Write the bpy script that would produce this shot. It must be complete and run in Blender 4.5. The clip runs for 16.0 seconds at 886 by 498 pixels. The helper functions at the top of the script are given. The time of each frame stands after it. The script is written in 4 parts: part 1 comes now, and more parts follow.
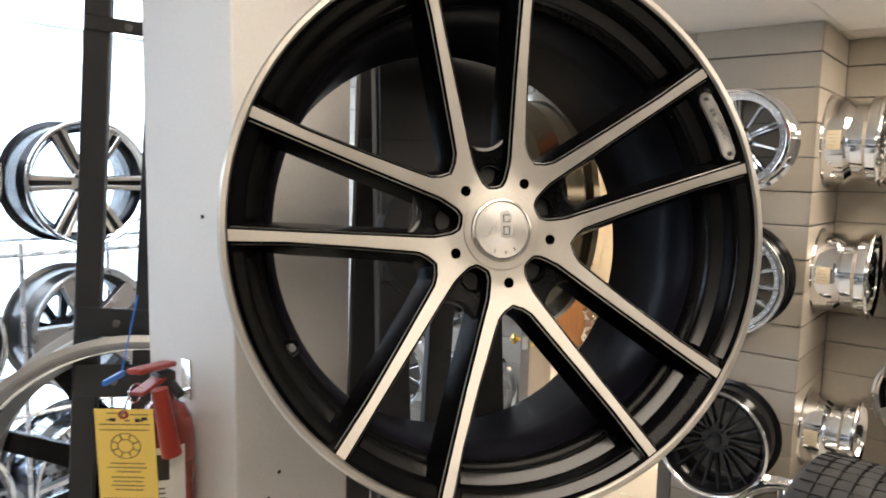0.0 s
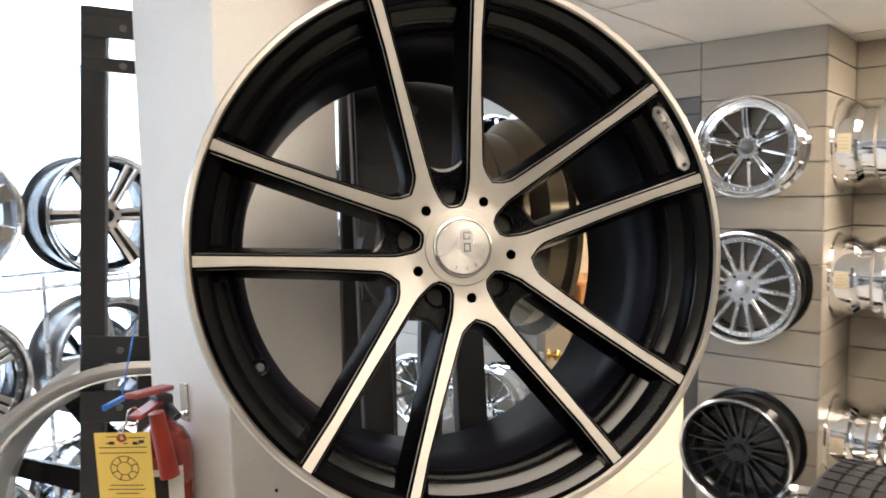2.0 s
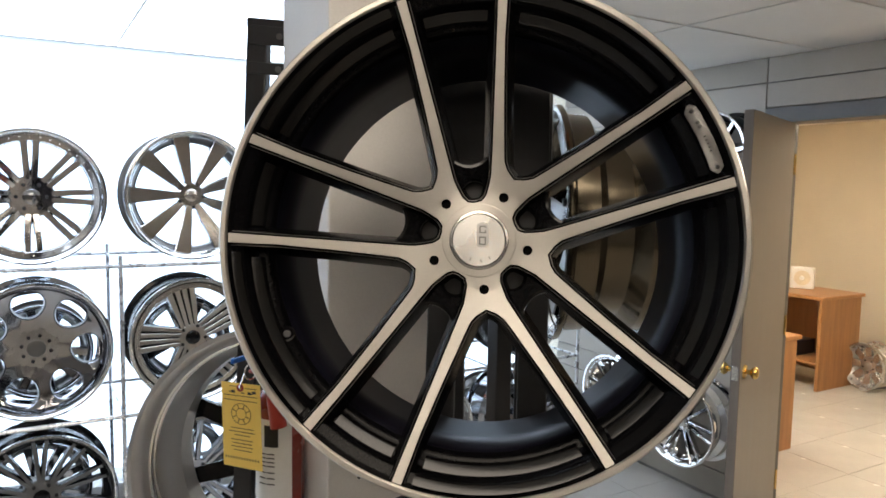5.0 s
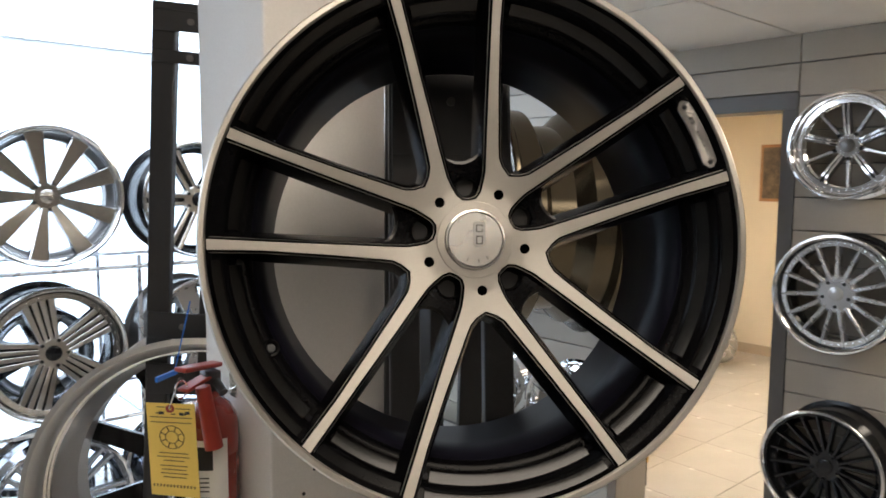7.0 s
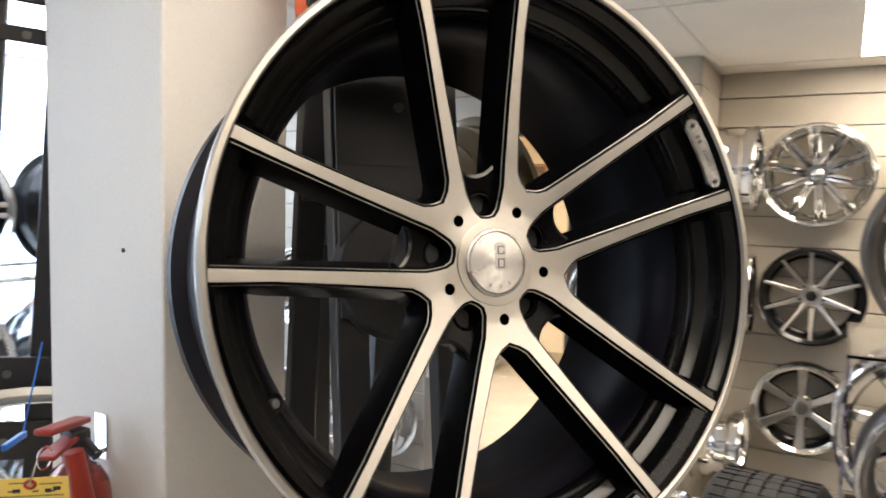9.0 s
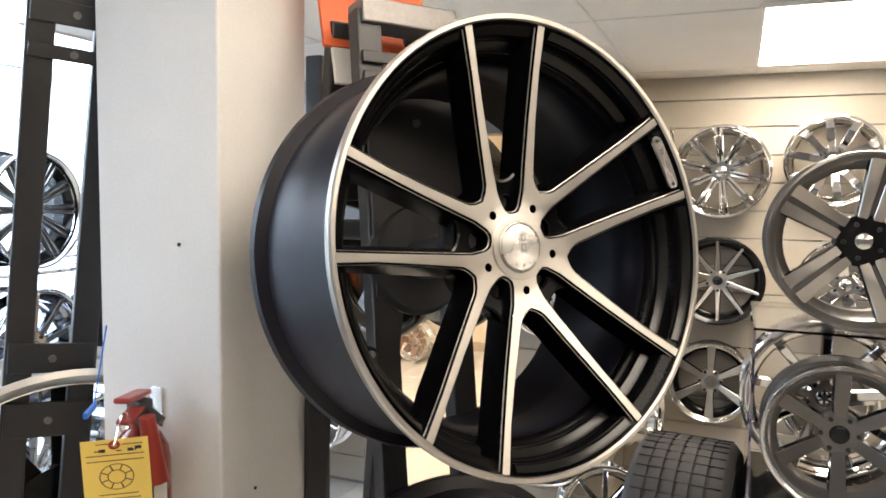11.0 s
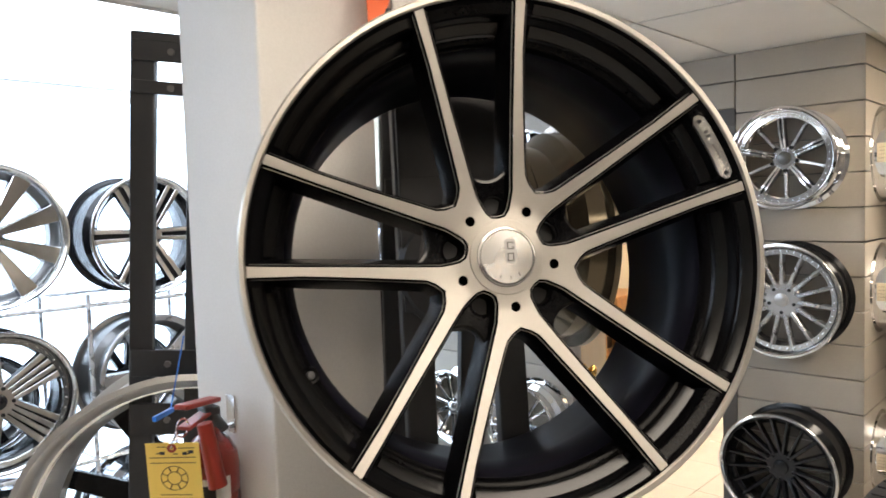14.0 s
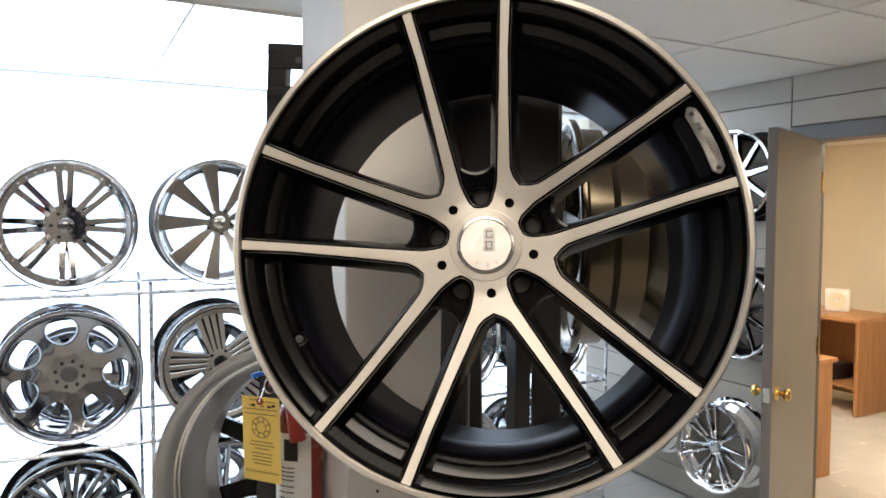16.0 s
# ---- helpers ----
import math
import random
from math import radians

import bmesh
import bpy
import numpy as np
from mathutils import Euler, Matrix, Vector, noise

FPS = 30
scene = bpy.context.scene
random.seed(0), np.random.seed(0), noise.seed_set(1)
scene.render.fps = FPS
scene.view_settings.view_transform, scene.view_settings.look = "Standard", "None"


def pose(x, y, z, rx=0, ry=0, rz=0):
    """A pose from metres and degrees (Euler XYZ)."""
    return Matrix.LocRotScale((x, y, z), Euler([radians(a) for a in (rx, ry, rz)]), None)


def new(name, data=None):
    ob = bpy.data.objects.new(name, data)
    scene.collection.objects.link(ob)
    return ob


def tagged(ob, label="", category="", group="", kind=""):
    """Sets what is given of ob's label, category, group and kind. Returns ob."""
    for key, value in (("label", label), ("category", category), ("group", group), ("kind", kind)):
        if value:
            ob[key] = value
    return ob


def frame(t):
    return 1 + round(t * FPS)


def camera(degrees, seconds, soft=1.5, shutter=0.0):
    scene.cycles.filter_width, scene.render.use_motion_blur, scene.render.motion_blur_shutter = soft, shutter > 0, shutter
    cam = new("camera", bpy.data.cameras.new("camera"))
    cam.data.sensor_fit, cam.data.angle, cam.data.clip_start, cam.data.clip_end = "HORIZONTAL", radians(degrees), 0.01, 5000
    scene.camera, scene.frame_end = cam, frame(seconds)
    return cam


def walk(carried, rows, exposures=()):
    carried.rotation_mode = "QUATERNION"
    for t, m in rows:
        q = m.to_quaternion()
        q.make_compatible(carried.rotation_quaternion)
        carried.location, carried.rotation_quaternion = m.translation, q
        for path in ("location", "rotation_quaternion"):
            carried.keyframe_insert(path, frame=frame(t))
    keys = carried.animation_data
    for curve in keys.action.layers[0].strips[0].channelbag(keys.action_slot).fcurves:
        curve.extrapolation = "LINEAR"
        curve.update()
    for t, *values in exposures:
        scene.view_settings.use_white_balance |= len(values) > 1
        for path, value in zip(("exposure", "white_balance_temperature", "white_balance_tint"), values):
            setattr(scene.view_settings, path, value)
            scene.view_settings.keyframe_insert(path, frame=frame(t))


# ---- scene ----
cam = camera(63.4, 16.0, soft=1.7, shutter=0.5)
# seconds, place, heading, pitch, roll
ROWS = [
    (0, 0.0702, -0.0004, 1.7349, 38.99, -6.35, 1.3),
    (0.5, 0.0918, 0.022, 1.7341, 36.64, -5.28, 1.29),
    (1, 0.1088, 0.0205, 1.7389, 36.62, -4.79, 0.99),
    (1.5, 0.0843, 0.0009, 1.7468, 38.09, -6.26, 0.49),
    (2, 0.0905, -0.0651, 1.7374, 41.09, -4.89, -0.99),
    (2.5, 0.1734, -0.1473, 1.7398, 50.3, -4.98, 1.38),
    (3, 0.2324, -0.2237, 1.7296, 58.83, -5.9, 0.67),
    (5.5, 0.2381, -0.2391, 1.7382, 60.05, -5.19, 0.99),
    (6, 0.2086, -0.2173, 1.739, 56.81, -5.31, 1.65),
    (6.5, 0.1777, -0.1765, 1.7392, 53.36, -5.52, 1.51),
    (7, 0.1439, -0.1265, 1.7365, 48.56, -5.45, 0.36),
    (7.5, 0.1022, -0.0732, 1.7311, 45.26, -5.84, 0.14),
    (8, 0.0752, -0.0314, 1.7242, 40.94, -5.7, 1.21),
    (8.5, 0.0931, 0.0413, 1.7215, 36.09, -5.32, 0.99),
    (9, 0.0613, 0.1188, 1.7355, 29.35, -4.16, 1.27),
    (9.5, -0.0733, 0.1743, 1.742, 21.91, -4.61, 0.68),
    (12, -0.177, 0.0761, 1.7331, 24.39, -3.5, 1.27),
    (12.5, -0.115, -0.0415, 1.731, 32.31, -3.28, 1.88),
    (13, -0.0671, -0.1249, 1.7368, 38.86, -3.11, 0.3),
    (13.5, -0.0037, -0.1095, 1.7314, 42.81, -3.53, -0.28),
    (14, 0.0705, -0.0644, 1.7316, 43.52, -3.46, -1.77),
    (14.5, 0.149, -0.0815, 1.7304, 45.81, -4.1, -1.76),
    (15, 0.2524, -0.181, 1.7183, 54.04, -4.76, 0.02),
    (15.5, 0.2686, -0.2464, 1.7168, 61.07, -3.87, 0.4),
    (16, 0.2501, -0.2649, 1.7126, 62.4, -2.96, 0.12),
]
# stops by which the clip's camera brightens and darkens
EXPOSURES = [(0.0, -0.12), (0.5, -0.05), (1.0, 0.18), (1.5, 0.18), (2.0, 0.1), (2.5, 0.15), (3.0, -0.12), (5.5, -0.7), (6.5, -0.7), (7.0, -0.6), (8.0, -0.4), (9.0, 0.0), (9.5, 0.05),
             (12.0, 0.2), (12.5, 0.25), (13.0, -0.02), (13.5, -0.2), (14.0, -0.15), (14.5, -0.28), (15.0, -0.35), (16.0, -0.45)]
walk(cam, [(t, pose(x, y, z, 0, 0, h - 90) @ pose(0, 0, 0, 90 + p, 0, 0) @ pose(0, 0, 0, 0, 0, r))
           for t, x, y, z, h, p, r in ROWS], exposures=EXPOSURES)

# ---- light ----
world = bpy.data.worlds.new("world")
scene.world = world
world.use_nodes = True
world.node_tree.nodes["Background"].inputs[0].default_value = (0.75, 0.85, 1.0, 1)
world.node_tree.nodes["Background"].inputs[1].default_value = 0.6
WINDOW_GLOW = 3.8
PANEL_GLOW = 26.0
OVERHEAD_GLOW = 13.0
REAR_GLOW = 9.0
OFFICE_GLOW = 36.0
COOL_GLOW = 8.0

# ---- materials ----
MATS = {}


def mat(name, colour, rough=0.5, metal=0.0, vary=0.08, scale=8.0, bump=0.0, bump_scale=60.0, stretch=(1, 1, 1),
        rough_vary=0.1, coat=0.0, dark=None, per_object=0.0, spec=0.5, ior=1.5):
    """Principled paint or metal with mottling at two scales, uneven gloss and a fine relief."""
    m = bpy.data.materials.new(name)
    m.use_nodes = True
    nt = m.node_tree
    b = nt.nodes["Principled BSDF"]
    tc = nt.nodes.new("ShaderNodeTexCoord")
    mp = nt.nodes.new("ShaderNodeMapping")
    mp.inputs["Scale"].default_value = stretch
    nt.links.new(tc.outputs["Object"], mp.inputs["Vector"])
    n1, n2 = nt.nodes.new("ShaderNodeTexNoise"), nt.nodes.new("ShaderNodeTexNoise")
    n1.inputs["Scale"].default_value, n1.inputs["Detail"].default_value = scale, 6
    n2.inputs["Scale"].default_value, n2.inputs["Detail"].default_value = bump_scale, 4
    for n in (n1, n2):
        nt.links.new(mp.outputs[0], n.inputs["Vector"])
    ramp = nt.nodes.new("ShaderNodeValToRGB")
    ramp.color_ramp.elements[0].position, ramp.color_ramp.elements[1].position = 0.3, 0.7
    lo = dark or [c * (1 - vary) for c in colour]
    ramp.color_ramp.elements[0].color = (*lo, 1)
    ramp.color_ramp.elements[1].color = (*[min(1, c * (1 + vary)) for c in colour], 1)
    mix = nt.nodes.new("ShaderNodeMath")
    mix.operation = "MULTIPLY_ADD"
    nt.links.new(n2.outputs["Fac"], mix.inputs[0])
    mix.inputs[1].default_value = 0.35
    half = nt.nodes.new("ShaderNodeMath")
    half.operation = "MULTIPLY"
    half.inputs[1].default_value = 0.65
    nt.links.new(n1.outputs["Fac"], half.inputs[0])
    nt.links.new(half.outputs[0], mix.inputs[2])
    nt.links.new(mix.outputs[0], ramp.inputs[0])
    out = ramp.outputs[0]
    if per_object:
        info = nt.nodes.new("ShaderNodeObjectInfo")
        hsv = nt.nodes.new("ShaderNodeHueSaturation")
        mr = nt.nodes.new("ShaderNodeMapRange")
        mr.inputs["To Min"].default_value, mr.inputs["To Max"].default_value = 1 - per_object, 1 + per_object
        nt.links.new(info.outputs["Random"], mr.inputs["Value"])
        nt.links.new(mr.outputs[0], hsv.inputs["Value"])
        nt.links.new(out, hsv.inputs["Color"])
        out = hsv.outputs[0]
    nt.links.new(out, b.inputs["Base Color"])
    rr = nt.nodes.new("ShaderNodeMapRange")
    rr.inputs["To Min"].default_value, rr.inputs["To Max"].default_value = max(0.02, rough - rough_vary), min(1, rough + rough_vary)
    nt.links.new(n1.outputs["Fac"], rr.inputs["Value"])
    nt.links.new(rr.outputs[0], b.inputs["Roughness"])
    b.inputs["Metallic"].default_value = metal
    b.inputs["Specular IOR Level"].default_value = spec
    b.inputs["IOR"].default_value = ior
    b.inputs["Coat Weight"].default_value = coat
    b.inputs["Coat Roughness"].default_value = 0.08
    if bump:
        bp = nt.nodes.new("ShaderNodeBump")
        bp.inputs["Strength"].default_value, bp.inputs["Distance"].default_value = bump, 0.002
        nt.links.new(n2.outputs["Fac"], bp.inputs["Height"])
        nt.links.new(bp.outputs[0], b.inputs["Normal"])
    MATS[name] = m
    return m


def glow(name, colour, strength):
    m = bpy.data.materials.new(name)
    m.use_nodes = True
    b = m.node_tree.nodes["Principled BSDF"]
    b.inputs["Base Color"].default_value = (0.8, 0.8, 0.8, 1)
    b.inputs["Emission Color"].default_value = (*colour, 1)
    b.inputs["Emission Strength"].default_value = strength
    return m


def clear(name, colour, rough=0.02, ior=1.45):
    m = bpy.data.materials.new(name)
    m.use_nodes = True
    b = m.node_tree.nodes["Principled BSDF"]
    b.inputs["Base Color"].default_value = (*colour, 1)
    b.inputs["Roughness"].default_value = rough
    b.inputs["IOR"].default_value = ior
    b.inputs["Transmission Weight"].default_value = 1
    return m


def brushed(name, colour, rough, turned=True):
    """Lathe-turned or straight-brushed aluminium: fine grooves and an anisotropic sheen."""
    m = mat(name, colour, rough, 1.0, 0.06, 14, 0.006, 420, (1, 1, 1), 0.05)
    nt = m.node_tree
    b = nt.nodes["Principled BSDF"]
    b.inputs["Anisotropic"].default_value = 0.7 if turned else 0.5
    b.inputs["Anisotropic Rotation"].default_value = 0.25
    tan = nt.nodes.new("ShaderNodeTangent")
    tan.direction_type, tan.axis = "RADIAL", "Z"
    nt.links.new(tan.outputs[0], b.inputs["Tangent"])
    return m


machined = brushed("machined_aluminium", (0.55, 0.52, 0.475), 0.31)
capmetal = brushed("cap_aluminium", (0.80, 0.78, 0.75), 0.26)
satin_black = mat("satin_black_paint", (0.0018, 0.0018, 0.0022), 0.25, 0.0, 0.25, 6, 0.02, 300, rough_vary=0.05, spec=0.24, ior=1.24)
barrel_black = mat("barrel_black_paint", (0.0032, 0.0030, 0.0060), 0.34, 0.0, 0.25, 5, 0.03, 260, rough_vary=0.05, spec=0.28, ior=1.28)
satin_grey = mat("satin_dark_grey", (0.0235, 0.0235, 0.0240), 0.22, 0.9, 0.10, 7, 0.02, 300, rough_vary=0.05)
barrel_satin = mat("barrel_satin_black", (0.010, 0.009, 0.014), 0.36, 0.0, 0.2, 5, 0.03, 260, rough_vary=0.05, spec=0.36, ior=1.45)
smoked = mat("smoked_chrome", (0.40, 0.41, 0.44), 0.09, 1.0, 0.05, 5, 0.03, 40, rough_vary=0.04)
bronze_barrel = mat("bronze_barrel", (0.105, 0.088, 0.062), 0.17, 0.9, 0.12, 7, 0.05, 220, rough_vary=0.08)
gloss_black = mat("gloss_black_paint", (0.007, 0.007, 0.008), 0.16, 0.0, 0.2, 6, rough_vary=0.05, spec=0.35)
hole_black = mat("dull_black", (0.008, 0.008, 0.008), 0.6)
chrome = mat("chrome", (0.88, 0.87, 0.86), 0.06, 1.0, 0.03, 5, 0.02, 40, rough_vary=0.03)
polished = mat("polished_aluminium", (0.82, 0.81, 0.79), 0.14, 1.0, 0.05, 9, 0.05, 200, rough_vary=0.05)
silver = mat("silver_paint", (0.52, 0.51, 0.50), 0.28, 0.75, 0.06, 9, 0.02, 300, rough_vary=0.06, coat=0.4)
gunmetal = mat("gunmetal_paint", (0.13, 0.125, 0.12), 0.30, 0.6, 0.1, 8, 0.02, 300, rough_vary=0.06, coat=0.4)
raw_barrel = mat("raw_barrel", (0.56, 0.54, 0.51), 0.30, 0.7, 0.05, 7, 0.03, 220, rough_vary=0.05)
rack_black = mat("rack_black_steel", (0.018, 0.018, 0.020), 0.45, 0.0, 0.3, 12, 0.15, 160, rough_vary=0.12)
rack_grey = mat("rack_worn_steel", (0.16, 0.15, 0.145), 0.40, 0.6, 0.25, 16, 0.1, 160)
wire_white = mat("zinc_wire", (0.70, 0.71, 0.73), 0.28, 0.7, 0.08, 20, 0.05, 200)
rubber = mat("tyre_rubber", (0.022, 0.021, 0.021), 0.62, 0.0, 0.3, 10, 0.3, 120)
column_paint = mat("column_paint", (0.70, 0.685, 0.665), 0.55, 0.0, 0.05, 2.5, 0.18, 240, dark=(0.63, 0.615, 0.595))
slat_paint = mat("grey_slat_paint", (0.40, 0.357, 0.295), 0.42, 0.0, 0.08, 3, 0.1, 180, (1, 1, 1), per_object=0.05)
groove_dark = mat("slat_core", (0.20, 0.19, 0.175), 0.7, 0.0, 0.15, 6)
unseen_wall = mat("grey_brown_unseen_wall", (0.20, 0.185, 0.17), 0.6, 0.0, 0.12, 2, 0.1, 200)
cream_wall = mat("cream_wall_paint", (0.72, 0.635, 0.50), 0.6, 0.0, 0.05, 2, 0.12, 200)
white_wall = mat("white_wall_paint", (0.78, 0.78, 0.77), 0.6, 0.0, 0.04, 2, 0.1, 200)
ceiling_mat = mat("ceiling_tile", (0.82, 0.785, 0.73), 0.8, 0.0, 0.05, 3, 0.5, 260)
tbar = mat("ceiling_bar", (0.74, 0.71, 0.66), 0.5, 0.0, 0.05)
tile_mat = mat("floor_tile", (0.54, 0.505, 0.45), 0.24, 0.0, 0.05, 5, 0.06, 90, per_object=0.015)
grout = mat("grout", (0.47, 0.435, 0.38), 0.85, 0.0, 0.2, 30, 0.3, 200)
door_paint = mat("door_brown_grey", (0.165, 0.142, 0.122), 0.36, 0.0, 0.18, 4, 0.06, 120, (6, 6, 0.5))
trim_dark = mat("dark_trim", (0.11, 0.105, 0.10), 0.4, 0.0, 0.12, 6)
brass = mat("brass", (0.83, 0.58, 0.20), 0.14, 1.0, 0.06, 20)
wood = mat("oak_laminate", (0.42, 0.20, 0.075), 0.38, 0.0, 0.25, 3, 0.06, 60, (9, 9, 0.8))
# Shaded copy of the oak, its shade put into the colour; also frames the picture
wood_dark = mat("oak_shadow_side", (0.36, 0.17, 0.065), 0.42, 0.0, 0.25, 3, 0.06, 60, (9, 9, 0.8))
plastic_white = mat("white_plastic", (0.78, 0.75, 0.70), 0.35, 0.0, 0.04)
plastic_dark = mat("dark_plastic", (0.03, 0.03, 0.033), 0.4)
red_paint = mat("extinguisher_red", (0.19, 0.017, 0.010), 0.27, 0.0, 0.12, 8, rough_vary=0.08, coat=0.6)
red_plastic = mat("lever_red", (0.30, 0.035, 0.025), 0.35, 0.0, 0.1)
tag_yellow = mat("yellow_card", (0.80, 0.56, 0.12), 0.65, 0.0, 0.05, 12, 0.1, 300)
ink = mat("brown_ink", (0.16, 0.09, 0.03), 0.7)
ink_black = mat("black_ink", (0.02, 0.02, 0.02), 0.6)
label_white = mat("white_label", (0.78, 0.77, 0.74), 0.5, 0.0, 0.04)
sticker = mat("beige_sticker", (0.72, 0.62, 0.46), 0.6, 0.0, 0.08)
blue_plastic = mat("blue_plastic", (0.02, 0.16, 0.62), 0.35)
orange_board = mat("orange_board", (0.78, 0.13, 0.03), 0.45, 0.0, 0.06, 4)
green_mark = mat("green_marker", (0.02, 0.30, 0.16), 0.5)
picture_mat = mat("picture_print", (0.10, 0.07, 0.04), 0.4, 0.0, 0.8, 14)
acrylic = clear("acrylic", (0.93, 0.94, 0.98))
acrylic_edge = clear("acrylic_edge", (0.62, 0.62, 0.90), 0.08)
glass = clear("window_glass", (0.98, 0.99, 1.0), 0.0)
daylight = glow("daylight", (0.62, 0.79, 1.0), WINDOW_GLOW)
cool_panel = glow("cool_fill_diffuser", (0.74, 0.84, 1.0), COOL_GLOW)
office_panel = glow("unseen_office_diffuser", (1.0, 0.885, 0.73), OFFICE_GLOW)
lamp_panel = glow("lamp_diffuser", (1.0, 0.87, 0.715), PANEL_GLOW)
overhead_panel = glow("unseen_overhead_diffuser", (1.0, 0.87, 0.715), OVERHEAD_GLOW)
rear_panel = glow("unseen_rear_diffuser", (1.0, 0.87, 0.715), REAR_GLOW)


# ---- mesh helpers ----
def finish(bm, angle=38):
    bmesh.ops.recalc_face_normals(bm, faces=bm.faces)
    flat = bm.faces.layers.int.get("flat")
    for f in bm.faces:
        f.smooth = flat is None or f[flat] == 0
    for e in bm.edges:
        if len(e.link_faces) != 2 or e.calc_face_angle(0) > radians(angle) or \
                e.link_faces[0].material_index != e.link_faces[1].material_index:
            e.smooth = False


def mesh_of(name, bm, material, angle=38):
    finish(bm, angle)
    me = bpy.data.meshes.new(name)
    bm.to_mesh(me)
    bm.free()
    for m in (material if isinstance(material, (list, tuple)) else [material]):
        me.materials.append(m)
    return me


def part(name, bm, material, parent, label="", m=None):
    """One mesh object under a thing; bm may be a finished mesh that is shared."""
    me = mesh_of(name, bm, material) if isinstance(bm, bmesh.types.BMesh) else bm
    ob = new(name, me)
    ob.parent = parent
    if m is not None:
        ob.matrix_basis = m
    if label:
        tagged(ob, label)
    return ob


def thing(name, label, category, m=None, group="", kind=""):
    ob = new(name)
    ob.empty_display_size = 0.05
    if m is not None:
        ob.matrix_basis = m
    return tagged(ob, label, category, group, kind)


def solid(name, bm, material, label, category, m=None, group="", kind=""):
    ob = new(name, mesh_of(name, bm, material))
    if m is not None:
        ob.matrix_basis = m
    return tagged(ob, label, category, group, kind)


def add_box(bm, lo, hi, bevel=0.0, index=0, m=None):
    lo, hi = Vector(lo), Vector(hi)
    flat = bm.faces.layers.int.get("flat") or bm.faces.layers.int.new("flat")
    got = bmesh.ops.create_cube(bm, size=1)
    vs = got["verts"]
    bmesh.ops.scale(bm, verts=vs, vec=hi - lo)
    bmesh.ops.translate(bm, verts=vs, vec=(lo + hi) / 2)
    fs = list({f for v in vs for f in v.link_faces})
    if bevel:
        es = list({e for f in fs for e in f.edges})
        for f in fs:
            f[flat] = 1
        got = bmesh.ops.bevel(bm, geom=es, offset=bevel, segments=2, affect="EDGES", profile=0.5)
        for f in got["faces"]:
            f[flat] = 0
        vs = list({v for f in got["faces"] for v in f.verts} | {v for v in vs if v.is_valid})
        fs = list({f for v in vs for f in v.link_faces})
    for f in fs:
        f.material_index = index
    if m is not None:
        bmesh.ops.transform(bm, matrix=m, verts=vs)
    return bm


def box(lo, hi, bevel=0.0, m=None):
    return add_box(bmesh.new(), lo, hi, bevel, 0, m)


def add_tube(bm, a, b, r, seg=12, r2=None):
    a, b = Vector(a), Vector(b)
    d = b - a
    got = bmesh.ops.create_cone(bm, cap_ends=True, segments=seg, radius1=r, radius2=r if r2 is None else r2, depth=d.length)
    bmesh.ops.transform(bm, matrix=Matrix.Translation((a + b) / 2) @ d.to_track_quat("Z", "Y").to_matrix().to_4x4(), verts=got["verts"])
    return bm


def tube(a, b, r, seg=12, r2=None):
    return add_tube(bmesh.new(), a, b, r, seg, r2)


def square_tube(a, b, w, d, side=(1, 0, 0), bevel=0.003):
    """A bar of section w by d from a to b; side: the way of its width."""
    a, b = Vector(a), Vector(b)
    z = (b - a).normalized()
    x = (Vector(side) - z * z.dot(Vector(side))).normalized()
    y = z.cross(x)
    bm = box((-w / 2, -d / 2, 0), (w / 2, d / 2, (b - a).length), bevel)
    m = Matrix((x, y, z)).transposed().to_4x4()
    bmesh.ops.transform(bm, matrix=Matrix.Translation(a) @ m, verts=bm.verts)
    return bm


def revolve(profile, seg=64, closed=True):
    """A ring or disc from (radius, height) points round the z axis."""
    bm = bmesh.new()
    rings = []
    for r, z in profile:
        if r < 1e-6:
            rings.append([bm.verts.new((0, 0, z))])
        else:
            rings.append([bm.verts.new((r * math.cos(2 * math.pi * i / seg), r * math.sin(2 * math.pi * i / seg), z)) for i in range(seg)])
    n = len(rings)
    for k in range(n if closed else n - 1):
        a, b = rings[k], rings[(k + 1) % n]
        for i in range(seg):
            j = (i + 1) % seg
            if len(a) == 1 and len(b) == 1:
                break
            if len(a) == 1:
                bm.faces.new((a[0], b[j], b[i]))
            elif len(b) == 1:
                bm.faces.new((a[i], a[j], b[0]))
            else:
                bm.faces.new((a[i], a[j], b[j], b[i]))
    return bm


def facing(c, heading, lift=0.0, spin=0.0):
    """The pose of a wheel at c whose face looks along the heading (degrees) and up by lift."""
    h, e = radians(heading), radians(lift)
    n = Vector((math.cos(h) * math.cos(e), math.sin(h) * math.cos(e), math.sin(e)))
    u = Vector((0, 0, 1)).cross(n).normalized()
    v = n.cross(u)
    return Matrix.Translation(c) @ Matrix((u, v, n)).transposed().to_4x4() @ pose(0, 0, 0, 0, 0, spin)


# ---- wheels ----
def barrel_profile(R, W, start=-0.016):
    outer = [(R - 0.016, start), (R - 0.018, -0.055), (R - 0.044, -0.072), (R - 0.045, -0.115), (R - 0.021, -0.140),
             (R - 0.018, -W + 0.018), (R - 0.001, -W + 0.013), (R, -W + 0.003), (R - 0.010, -W)]
    inner = [(R - 0.022, -W + 0.010), (R - 0.028, -W + 0.03), (R - 0.030, -0.150), (R - 0.052, -0.122), (R - 0.052, -0.068),
             (R - 0.030, -0.048), (R - 0.024, start)]
    return outer + inner


